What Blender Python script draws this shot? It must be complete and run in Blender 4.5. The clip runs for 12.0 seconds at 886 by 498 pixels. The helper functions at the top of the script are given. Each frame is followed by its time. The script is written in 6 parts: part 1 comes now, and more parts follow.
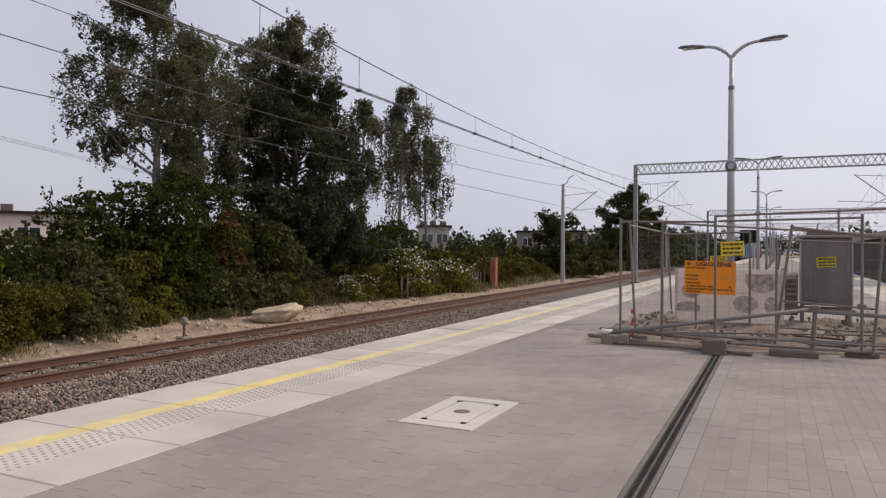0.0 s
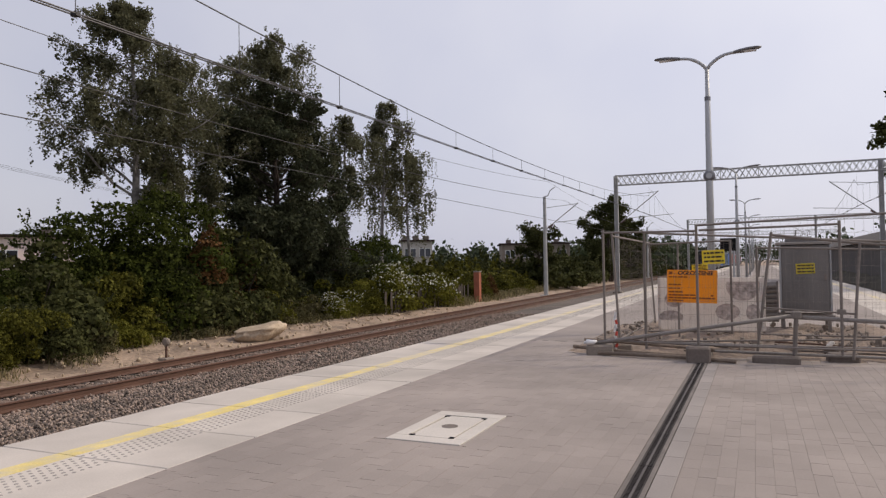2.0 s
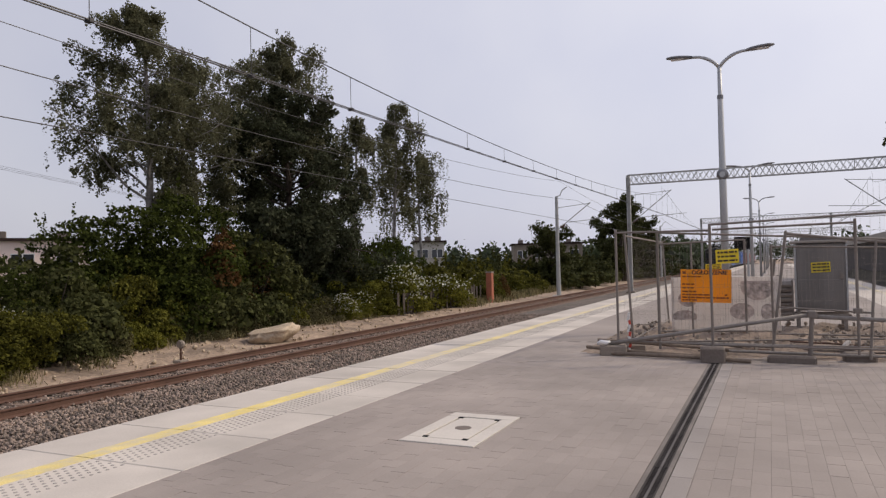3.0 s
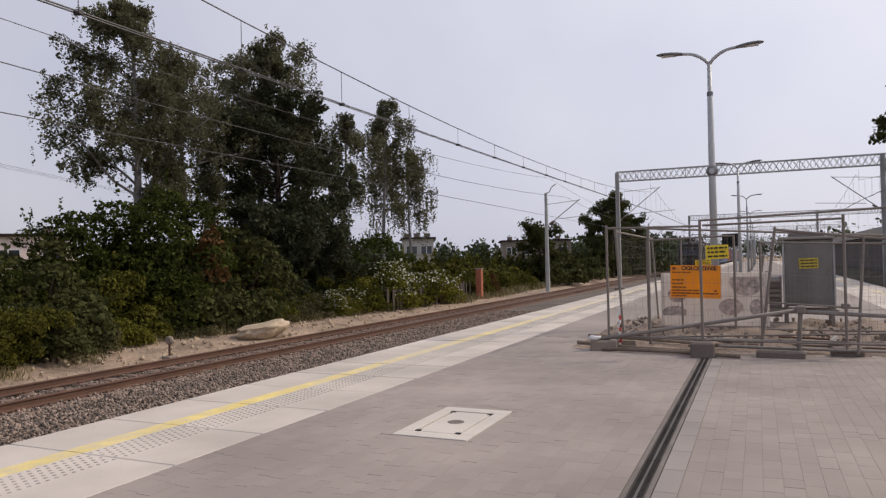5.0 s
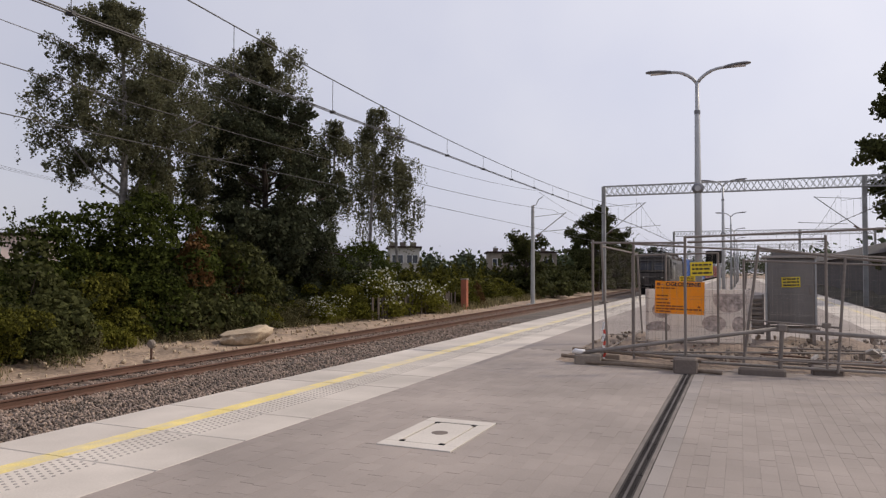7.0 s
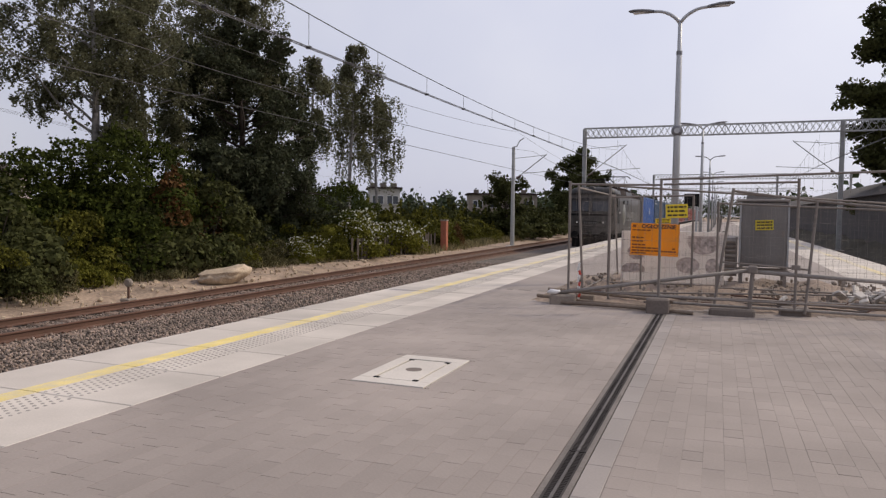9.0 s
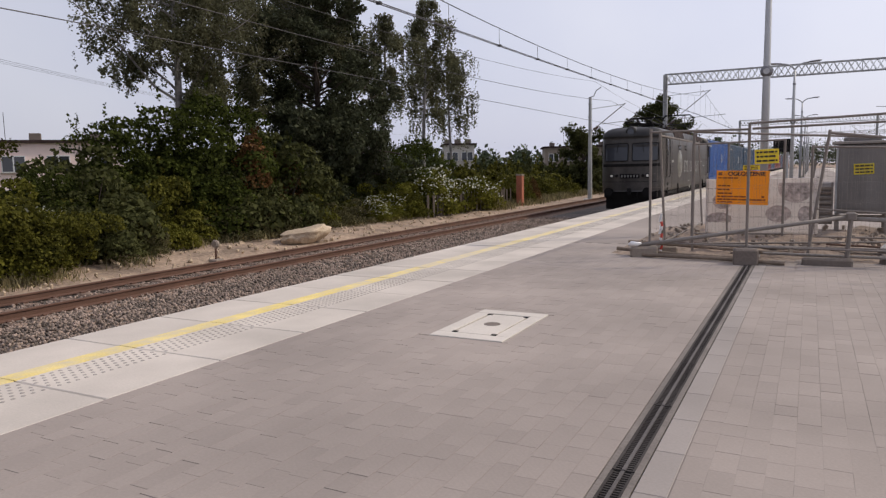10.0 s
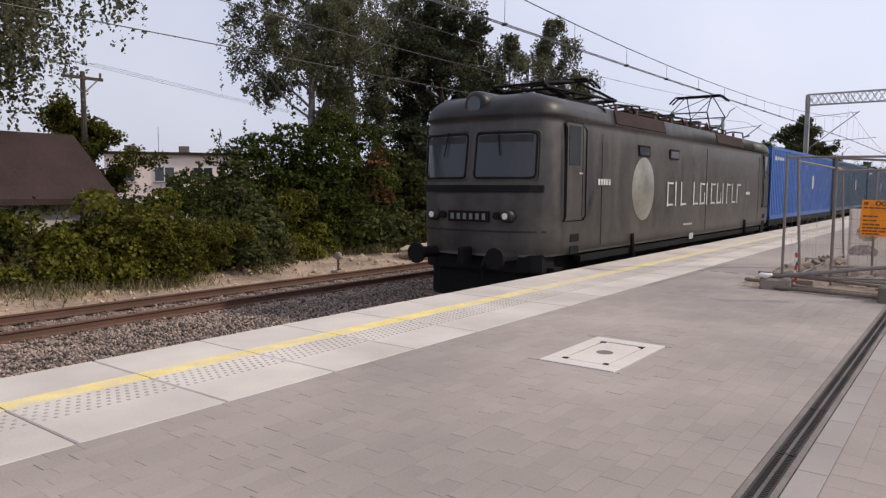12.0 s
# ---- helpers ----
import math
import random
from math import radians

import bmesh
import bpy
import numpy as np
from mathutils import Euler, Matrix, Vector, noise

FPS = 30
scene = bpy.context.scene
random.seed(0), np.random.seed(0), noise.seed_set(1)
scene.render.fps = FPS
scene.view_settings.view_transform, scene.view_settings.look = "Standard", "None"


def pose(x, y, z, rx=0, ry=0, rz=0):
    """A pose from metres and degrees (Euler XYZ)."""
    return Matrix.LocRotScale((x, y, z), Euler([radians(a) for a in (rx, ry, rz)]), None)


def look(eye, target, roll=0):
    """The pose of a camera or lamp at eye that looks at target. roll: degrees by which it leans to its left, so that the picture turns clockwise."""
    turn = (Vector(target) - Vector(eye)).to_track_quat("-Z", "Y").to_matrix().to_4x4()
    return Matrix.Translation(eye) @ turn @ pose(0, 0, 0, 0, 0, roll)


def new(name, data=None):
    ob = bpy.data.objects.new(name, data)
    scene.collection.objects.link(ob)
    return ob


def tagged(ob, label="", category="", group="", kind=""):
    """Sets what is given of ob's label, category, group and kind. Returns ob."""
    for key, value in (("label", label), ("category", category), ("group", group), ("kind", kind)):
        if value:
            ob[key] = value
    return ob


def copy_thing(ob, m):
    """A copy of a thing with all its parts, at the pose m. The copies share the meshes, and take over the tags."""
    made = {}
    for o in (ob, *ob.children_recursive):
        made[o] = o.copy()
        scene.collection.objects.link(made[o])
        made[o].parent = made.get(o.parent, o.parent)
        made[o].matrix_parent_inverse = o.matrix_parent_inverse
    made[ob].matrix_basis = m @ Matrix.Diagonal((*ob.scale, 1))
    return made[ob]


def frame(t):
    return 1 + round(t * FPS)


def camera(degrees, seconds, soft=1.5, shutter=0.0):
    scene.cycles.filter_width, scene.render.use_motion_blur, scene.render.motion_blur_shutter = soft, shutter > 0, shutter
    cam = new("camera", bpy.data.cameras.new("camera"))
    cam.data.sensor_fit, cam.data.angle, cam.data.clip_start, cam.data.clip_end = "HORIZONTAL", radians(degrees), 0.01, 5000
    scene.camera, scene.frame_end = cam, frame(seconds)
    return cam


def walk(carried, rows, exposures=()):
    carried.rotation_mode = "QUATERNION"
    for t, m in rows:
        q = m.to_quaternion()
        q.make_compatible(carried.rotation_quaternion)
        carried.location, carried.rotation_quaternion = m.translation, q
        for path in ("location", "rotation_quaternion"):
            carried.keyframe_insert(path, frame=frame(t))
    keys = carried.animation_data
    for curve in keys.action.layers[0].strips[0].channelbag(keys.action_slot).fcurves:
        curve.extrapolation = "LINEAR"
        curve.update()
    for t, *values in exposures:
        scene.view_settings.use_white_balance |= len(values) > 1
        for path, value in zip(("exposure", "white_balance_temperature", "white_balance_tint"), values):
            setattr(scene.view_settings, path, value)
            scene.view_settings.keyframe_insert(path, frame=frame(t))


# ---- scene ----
cam = camera(64.2, 12.0, soft=1.3)
PATH = [
    (0.0, pose(0.000, -0.000, 1.453, 90.12, -0.32, 25.29)),
    (0.5, pose(-0.009, 0.003, 1.449, 90.76, -0.38, 22.86)),
    (1.0, pose(-0.011, -0.011, 1.453, 91.48, -0.14, 24.05)),
    (1.5, pose(-0.010, -0.012, 1.453, 91.72, -0.18, 24.12)),
    (2.0, pose(-0.007, -0.015, 1.456, 91.27, 0.91, 23.92)),
    (2.5, pose(-0.004, -0.023, 1.461, 91.73, 1.30, 24.97)),
    (4.3, pose(-0.022, -0.007, 1.472, 89.69, 1.36, 24.60)),
    (4.5, pose(-0.034, -0.009, 1.456, 90.83, 1.63, 24.99)),
    (5.0, pose(-0.039, -0.031, 1.444, 91.06, 1.22, 24.02)),
    (5.5, pose(-0.033, -0.060, 1.459, 92.05, 1.23, 21.76)),
    (6.0, pose(-0.042, -0.049, 1.464, 92.12, 0.18, 22.46)),
    (6.5, pose(-0.066, -0.056, 1.458, 90.66, -0.38, 22.69)),
    (6.7, pose(-0.054, -0.066, 1.456, 91.81, -0.31, 22.73)),
    (8.3, pose(-0.043, -0.025, 1.440, 90.92, 0.20, 23.01)),
    (8.5, pose(-0.036, 0.033, 1.416, 89.49, 1.23, 23.97)),
    (9.0, pose(-0.002, -0.044, 1.437, 87.09, -0.64, 21.27)),
    (9.5, pose(-0.039, 0.044, 1.416, 85.81, -0.02, 25.26)),
    (10.0, pose(-0.029, 0.017, 1.412, 83.59, 1.15, 27.32)),
    (10.5, pose(-0.050, 0.026, 1.403, 82.82, 1.22, 26.39)),
    (10.6, pose(-0.065, 0.044, 1.426, 82.85, 1.09, 26.78)),
    (10.7, pose(-0.026, 0.125, 1.468, 83.15, -0.31, 22.51)),
    (11.0, pose(-0.050, 0.060, 1.426, 85.52, 0.91, 27.82)),
    (11.5, pose(-0.023, 0.030, 1.446, 84.16, 0.99, 31.64)),
    (12.0, pose(0.002, 0.043, 1.446, 85.09, -0.32, 37.04)),
]
walk(cam, PATH, exposures=[(0.0, -0.1, 6640, 10), (6.5, -0.09, 6630, 10), (9.0, -0.05, 6580, 10), (10.0, 0.0, 6500, 10), (11.0, 0.07, 6460, 10), (12.0, 0.14, 6400, 10)])

# ---- world, sun, exposure ----
SUN_EL, SUN_AZ = 41.0, 54.0            # degrees; azimuth from +y, positive towards +x
world = bpy.data.worlds.new("sky")
scene.world = world
world.use_nodes = True
wn, wl = world.node_tree.nodes, world.node_tree.links
wn.clear()
w_out = wn.new("ShaderNodeOutputWorld")
w_bg = wn.new("ShaderNodeBackground")
w_sky = wn.new("ShaderNodeTexSky")
w_sky.sky_type, w_sky.sun_disc = "NISHITA", False
w_sky.sun_elevation, w_sky.sun_rotation = radians(SUN_EL), radians(SUN_AZ)
w_sky.air_density, w_sky.dust_density = 1.0, 4.0
w_dim = wn.new("ShaderNodeVectorMath")
w_dim.operation = "SCALE"
w_dim.inputs["Scale"].default_value = 0.075
w_haze = wn.new("ShaderNodeMix")
w_haze.data_type = "RGBA"
w_haze.inputs["Factor"].default_value = 0.72
w_co = wn.new("ShaderNodeTexCoord")
w_noise = wn.new("ShaderNodeTexNoise")
w_noise.inputs["Scale"].default_value, w_noise.inputs["Detail"].default_value = 1.6, 5.0
w_ramp = wn.new("ShaderNodeValToRGB")
w_ramp.color_ramp.elements[0].position, w_ramp.color_ramp.elements[1].position = 0.3, 0.72
w_ramp.color_ramp.elements[0].color = (0.475, 0.495, 0.64, 1)
w_ramp.color_ramp.elements[1].color = (0.66, 0.66, 0.735, 1)
wl.new(w_co.outputs["Generated"], w_noise.inputs["Vector"])
wl.new(w_noise.outputs["Fac"], w_ramp.inputs["Fac"])
wl.new(w_sky.outputs[0], w_dim.inputs[0])
wl.new(w_dim.outputs[0], w_haze.inputs["A"])
# thin haze, brighter towards the sun
_se, _sa = radians(SUN_EL), radians(SUN_AZ)
w_dot, w_near, w_glow = wn.new("ShaderNodeVectorMath"), wn.new("ShaderNodeMapRange"), wn.new("ShaderNodeVectorMath")
w_dot.operation, w_glow.operation = "DOT_PRODUCT", "SCALE"
w_dot.inputs[1].default_value = (math.sin(_sa) * math.cos(_se), math.cos(_sa) * math.cos(_se), math.sin(_se))
w_near.inputs["From Min"].default_value, w_near.inputs["From Max"].default_value = -0.25, 0.9
w_near.inputs["To Min"].default_value, w_near.inputs["To Max"].default_value = 1.24, 1.75
wl.new(w_co.outputs["Generated"], w_dot.inputs[0])
wl.new(w_dot.outputs["Value"], w_near.inputs["Value"])
wl.new(w_ramp.outputs["Color"], w_glow.inputs[0])
wl.new(w_near.outputs[0], w_glow.inputs["Scale"])
wl.new(w_glow.outputs[0], w_haze.inputs["B"])
wl.new(w_haze.outputs["Result"], w_bg.inputs["Color"])
w_bg.inputs["Strength"].default_value = 1.0
wl.new(w_bg.outputs[0], w_out.inputs["Surface"])

sun = new("sun", bpy.data.lights.new("sun", "SUN"))
sun.data.energy, sun.data.angle, sun.data.color = 2.5, radians(1.2), (1.0, 0.88, 0.72)
sun.matrix_world = look((math.sin(_sa) * math.cos(_se) * 60, math.cos(_sa) * math.cos(_se) * 60, math.sin(_se) * 60), (0, 0, 0))


# ---- materials ----
def material(name, color, rough=0.8, metal=0.0, vary=0.25, grain=30.0, stain=1.2, bump=0.25, dist=0.004, island=False, tint=None, emit=0.0, translucent=0.0):
    """Base colour varied at two scales, a fine relief, and roughness that follows the stains."""
    m = bpy.data.materials.new(name)
    m.use_nodes = True
    n, l = m.node_tree.nodes, m.node_tree.links
    b = n["Principled BSDF"]
    b.inputs["Roughness"].default_value, b.inputs["Metallic"].default_value = rough, metal
    co = n.new("ShaderNodeTexCoord")
    fine, big = n.new("ShaderNodeTexNoise"), n.new("ShaderNodeTexNoise")
    fine.inputs["Scale"].default_value, fine.inputs["Detail"].default_value = grain, 6
    big.inputs["Scale"].default_value, big.inputs["Detail"].default_value = stain, 5
    for t in (fine, big):
        l.new(co.outputs["Object"], t.inputs["Vector"])
    ramp = n.new("ShaderNodeValToRGB")
    dark = [c * (1 - vary) for c in color]
    light = [min(1, c * (1 + vary)) for c in (tint or color)]
    ramp.color_ramp.elements[0].position, ramp.color_ramp.elements[1].position = 0.3, 0.7
    ramp.color_ramp.elements[0].color, ramp.color_ramp.elements[1].color = (*dark, 1), (*light, 1)
    mixf = n.new("ShaderNodeMath")
    mixf.operation = "MULTIPLY_ADD"
    mixf.inputs[1].default_value = 0.45
    l.new(fine.outputs["Fac"], mixf.inputs[0])
    half = n.new("ShaderNodeMath")
    half.operation = "MULTIPLY"
    half.inputs[1].default_value = 0.55
    l.new(big.outputs["Fac"], half.inputs[0])
    l.new(half.outputs[0], mixf.inputs[2])
    drive = mixf
    if island:
        geo = n.new("ShaderNodeNewGeometry")
        add = n.new("ShaderNodeMath")
        add.operation = "MULTIPLY_ADD"
        add.inputs[1].default_value = 0.5
        l.new(geo.outputs["Random Per Island"], add.inputs[0])
        sub = n.new("ShaderNodeMath")
        sub.operation = "SUBTRACT"
        sub.inputs[1].default_value = 0.25
        l.new(mixf.outputs[0], sub.inputs[0])
        l.new(sub.outputs[0], add.inputs[2])
        drive = add
    l.new(drive.outputs[0], ramp.inputs["Fac"])
    l.new(ramp.outputs["Color"], b.inputs["Base Color"])
    if bump:
        bp = n.new("ShaderNodeBump")
        bp.inputs["Strength"].default_value, bp.inputs["Distance"].default_value = bump, dist
        l.new(fine.outputs["Fac"], bp.inputs["Height"])
        l.new(bp.outputs["Normal"], b.inputs["Normal"])
    if emit:
        b.inputs["Emission Color"].default_value, b.inputs["Emission Strength"].default_value = (*color, 1), emit
    if translucent:
        tr, mx = n.new("ShaderNodeBsdfTranslucent"), n.new("ShaderNodeMixShader")
        l.new(ramp.outputs["Color"], tr.inputs["Color"])
        mx.inputs["Fac"].default_value = translucent
        l.new(b.outputs[0], mx.inputs[1])
        l.new(tr.outputs[0], mx.inputs[2])
        l.new(mx.outputs[0], n["Material Output"].inputs["Surface"])
    return m


def piece_material(name, color, vary, rough=0.85, grain=60.0, bump=0.3, stain=0.5):
    """For pieces: each object or island takes a shade of its own, over wide stains."""
    m = material(name, color, rough, 0, 0.12, grain, stain, bump, 0.003)
    n, l = m.node_tree.nodes, m.node_tree.links
    b = n["Principled BSDF"]
    src = b.inputs["Base Color"].links[0].from_socket
    oi, geo = n.new("ShaderNodeObjectInfo"), n.new("ShaderNodeNewGeometry")
    add, fr = n.new("ShaderNodeMath"), n.new("ShaderNodeMath")
    add.operation, fr.operation = "ADD", "FRACT"
    l.new(oi.outputs["Random"], add.inputs[0])
    l.new(geo.outputs["Random Per Island"], add.inputs[1])
    l.new(add.outputs[0], fr.inputs[0])
    mr = n.new("ShaderNodeMapRange")
    mr.inputs["To Min"].default_value, mr.inputs["To Max"].default_value = 1 - vary, 1 + vary
    l.new(fr.outputs[0], mr.inputs["Value"])
    # wide stains in world space, so that they run across the pieces
    pos, st = n.new("ShaderNodeNewGeometry"), n.new("ShaderNodeTexNoise")
    st.inputs["Scale"].default_value, st.inputs["Detail"].default_value = stain, 4
    l.new(pos.outputs["Position"], st.inputs["Vector"])
    ms = n.new("ShaderNodeMapRange")
    ms.inputs["From Min"].default_value, ms.inputs["From Max"].default_value = 0.3, 0.7
    ms.inputs["To Min"].default_value, ms.inputs["To Max"].default_value = 0.82, 1.12
    l.new(st.outputs["Fac"], ms.inputs["Value"])
    both = n.new("ShaderNodeMath")
    both.operation = "MULTIPLY"
    l.new(mr.outputs[0], both.inputs[0])
    l.new(ms.outputs[0], both.inputs[1])
    sc = n.new("ShaderNodeVectorMath")
    sc.operation = "SCALE"
    l.new(src, sc.inputs[0])
    l.new(both.outputs[0], sc.inputs["Scale"])
    l.new(sc.outputs[0], b.inputs["Base Color"])
    return m


PAVER = piece_material("concrete_paver", (0.285, 0.242, 0.215), 0.05)
PAVER_FAR = piece_material("concrete_paving", (0.28, 0.238, 0.212), 0.03, stain=0.35)
BORDER = piece_material("border_concrete", (0.275, 0.243, 0.223), 0.07)
DRAINKERB = material("drain_kerb_concrete", (0.155, 0.134, 0.12), 0.9, vary=0.4, grain=50, stain=3)
JOINT = material("joint_sand", (0.27, 0.23, 0.203), 0.95, vary=0.35, stain=3.5, tint=(0.13, 0.11, 0.098))
SLAB = piece_material("edge_slab_concrete", (0.51, 0.46, 0.41), 0.05, stain=0.9)
STUD = material("stud_concrete", (0.30, 0.275, 0.25), 0.85)
RIB = material("drain_middle_rib", (0.11, 0.10, 0.098), 0.9, 0.0, vary=0.3)
YELLOW = material("yellow_line_paint", (0.66, 0.515, 0.14), 0.75, vary=0.2, grain=70, stain=2.2, tint=(0.74, 0.60, 0.24))
WHITE_CONC = material("pale_concrete", (0.52, 0.475, 0.425), 0.85, vary=0.16, grain=50)
CONC = material("weathered_concrete", (0.23, 0.19, 0.155), 0.9, vary=0.3, grain=40, bump=0.5)
DARKCONC = material("dark_concrete", (0.15, 0.122, 0.104), 0.9, vary=0.3)
GRATE = material("cast_iron_grate", (0.05, 0.044, 0.042), 0.85, 0.0, vary=0.4)
# near-black for truly black parts, and for shade painted into gaps and recesses
BLACK = material("black_and_gap_shade", (0.012, 0.012, 0.013), 0.9, vary=0.3)
BALLAST = material("ballast_bed", (0.11, 0.088, 0.073), 0.95, vary=0.5, grain=28, stain=0.6, bump=1.0, dist=0.03)
STONE = material("ballast_stone", (0.18, 0.143, 0.118), 0.9, vary=0.5, grain=40, stain=1, island=True, tint=(0.23, 0.175, 0.142))
SAND = material("sandy_soil", (0.225, 0.16, 0.112), 0.95, vary=0.6, grain=9, stain=0.8, bump=0.8, dist=0.03, tint=(0.31, 0.23, 0.167))
EARTH = material("dug_earth", (0.235, 0.178, 0.137), 0.95, vary=0.45, grain=14, stain=1.0, bump=1.0, dist=0.04)
GROUND = material("grassy_bank", (0.03, 0.026, 0.016), 0.95, vary=0.5, grain=3, stain=0.3, tint=(0.055, 0.045, 0.028), bump=0.6, dist=0.05)
RUST = material("rusty_rail", (0.115, 0.06, 0.041), 0.8, 0.2, vary=0.35, grain=50)
RAILTOP = material("worn_rail_head", (0.24, 0.17, 0.14), 0.45, 0.8, vary=0.3, grain=60)
SLEEPER = material("old_sleeper", (0.19, 0.13, 0.095), 0.9, vary=0.4, grain=25)
ROCK = material("boulder_stone", (0.42, 0.33, 0.235), 0.9, vary=0.3, grain=12, stain=1.6, bump=0.8, dist=0.03)
GALV = material("galvanised_steel", (0.36, 0.37, 0.38), 0.45, 0.7, vary=0.2, grain=20)
MAST = material("painted_mast_grey", (0.40, 0.40, 0.39), 0.6, 0.2, vary=0.2, grain=15)
POLE = material("lamp_pole_grey", (0.40, 0.41, 0.42), 0.5, 0.3, vary=0.12)
LAMPHEAD = material("lamp_head_grey", (0.16, 0.16, 0.17), 0.45, 0.3, vary=0.15)
LENS = material("lamp_glass", (0.55, 0.55, 0.56), 0.25, vary=0.1)
WIRE = material("copper_wire", (0.05, 0.048, 0.05), 0.5, 0.5, vary=0.2)
INSUL = material("insulator", (0.10, 0.05, 0.035), 0.3, vary=0.2)
FENCE = material("fence_steel", (0.185, 0.158, 0.138), 0.7, 0.0, vary=0.3, grain=25)
PIPE = material("grey_pipe", (0.23, 0.205, 0.185), 0.75, 0.0, vary=0.3)
WOOD = material("weathered_board", (0.19, 0.145, 0.11), 0.9, vary=0.4, grain=18)
SHEDROOF = material("weathered_sheet_roof", (0.06, 0.05, 0.045), 0.95, vary=0.3, grain=10, stain=0.4)
OLDPLANK = material("old_dark_plank", (0.065, 0.05, 0.04), 0.95, vary=0.4, grain=18)
ORANGE = material("orange_board", (0.88, 0.43, 0.03), 0.55, vary=0.06, bump=0.05, translucent=0.5)
SIGNYEL = material("yellow_sign", (0.80, 0.66, 0.05), 0.5, vary=0.06, bump=0.05, translucent=0.4)
INK = material("black_print", (0.025, 0.02, 0.015), 0.6, vary=0.1, bump=0)
BROWNINK = material("brown_print", (0.22, 0.07, 0.01), 0.6, vary=0.1, bump=0)
WHITESHEET = material("white_sheet", (0.76, 0.72, 0.69), 0.6, vary=0.1, grain=8, stain=3, translucent=0.65)
PRINT = material("rubble_print", (0.36, 0.30, 0.265), 0.7, vary=0.6, grain=22, stain=9, tint=(0.46, 0.40, 0.37))
CABINET = material("grey_cabinet", (0.21, 0.2, 0.192), 0.7, 0.0, vary=0.4, grain=10, stain=3, tint=(0.11, 0.102, 0.096))
REDWHITE_R = material("tape_red", (0.55, 0.06, 0.04), 0.5, vary=0.1)
REDWHITE_W = material("tape_white", (0.75, 0.73, 0.72), 0.5, vary=0.1)
BARK = material("dark_bark", (0.06, 0.045, 0.035), 0.95, vary=0.4, grain=20, bump=0.8, dist=0.02)
BIRCHBARK = material("birch_bark", (0.2, 0.185, 0.17), 0.85, vary=0.6, grain=8, stain=3)
LEAF_BIRCH = material("birch_leaf", (0.1215, 0.1206, 0.0702), 0.6, vary=0.38, grain=2, stain=0.6, bump=0, island=True, translucent=0.45)
LEAF_DARK = material("conifer_needle", (0.048, 0.054, 0.03), 0.6, vary=0.38, grain=2, stain=0.6, bump=0, island=True, translucent=0.2)
LEAF_BUSH = material("bush_leaf", (0.0497, 0.0504, 0.0086), 0.7, vary=0.42, grain=2, stain=0.5, bump=0, island=True, translucent=0.35, tint=(0.0862, 0.0829, 0.0146))
LEAF_LIME = material("light_bush_leaf", (0.0819, 0.0819, 0.0117), 0.7, vary=0.42, grain=2, stain=0.5, bump=0, island=True, translucent=0.4, tint=(0.1287, 0.1248, 0.0218))
LEAF_WOOD = material("fresh_broad_leaf", (0.0309, 0.041, 0.0084), 0.7, vary=0.4, grain=2, stain=0.5, bump=0, island=True, translucent=0.35, tint=(0.0506, 0.0619, 0.0124))
LEAF_DUSK = material("dark_broad_leaf", (0.058, 0.062, 0.022), 0.7, vary=0.38, grain=2, stain=0.5, bump=0, island=True, translucent=0.25)
LEAF_GREY = material("bramble_leaf", (0.0613, 0.0555, 0.0246), 0.7, vary=0.4, grain=2, stain=0.6, bump=0, island=True, translucent=0.25, tint=(0.101, 0.0924, 0.0447))
LEAF_RUST = material("dry_thuja_leaf", (0.10, 0.052, 0.02), 0.7, vary=0.4, grain=2, stain=0.6, bump=0, island=True, translucent=0.2)
BLOSSOM = material("white_blossom", (0.62, 0.62, 0.54), 0.6, vary=0.2, bump=0, island=True, translucent=0.2)
GRASS = material("dry_grass", (0.14, 0.13, 0.055), 0.8, vary=0.5, grain=3, stain=0.6, bump=0, island=True, translucent=0.25, tint=(0.24, 0.20, 0.10))
FAR_LEAF = material("far_foliage", (0.045, 0.06, 0.026), 0.8, vary=0.5, grain=2, stain=0.3, bump=0, island=True, translucent=0.2)
LOCO = material("grey_green_loco_paint", (0.0377, 0.034, 0.0322), 0.42, 0.1, vary=0.3, grain=5, stain=0.9, bump=0.06, tint=(0.057, 0.0506, 0.0451))
LOCOROOF = material("loco_roof_paint", (0.027, 0.025, 0.024), 0.55, 0.0, vary=0.3, grain=6)
LOCODARK = material("loco_frame_black", (0.012, 0.0115, 0.0115), 0.85, vary=0.4)
GRIME = material("roof_grille", (0.035, 0.024, 0.022), 0.8, vary=0.4)
PLATEMARK = material("worn_plate_mark", (0.16, 0.158, 0.15), 0.7, vary=0.3)
CREAM = material("faded_lettering", (0.42, 0.42, 0.40), 0.6, vary=0.5, grain=9)
EMBLEM = material("silver_emblem", (0.25, 0.245, 0.21), 0.34, 0.5, vary=0.35, grain=8)
HEADLIGHT = material("headlight_glow", (0.5, 0.48, 0.44), 0.3, vary=0, bump=0, emit=0.16)
BLUECON = material("blue_container_paint", (0.032, 0.105, 0.34), 0.5, 0.1, vary=0.2, grain=6, stain=1.0)
NAVYCON = material("navy_container_paint", (0.040, 0.075, 0.125), 0.5, 0.1, vary=0.2, grain=6, stain=1.0)
REDCON = material("red_container_paint", (0.20, 0.045, 0.035), 0.55, 0.1, vary=0.25, grain=6, stain=1.0)
PLASTER = material("pink_plaster", (0.76, 0.61, 0.56), 0.9, vary=0.12, grain=20, stain=0.8)
PLASTERW = material("pale_plaster", (0.42, 0.39, 0.355), 0.9, vary=0.12, grain=20, stain=0.8)
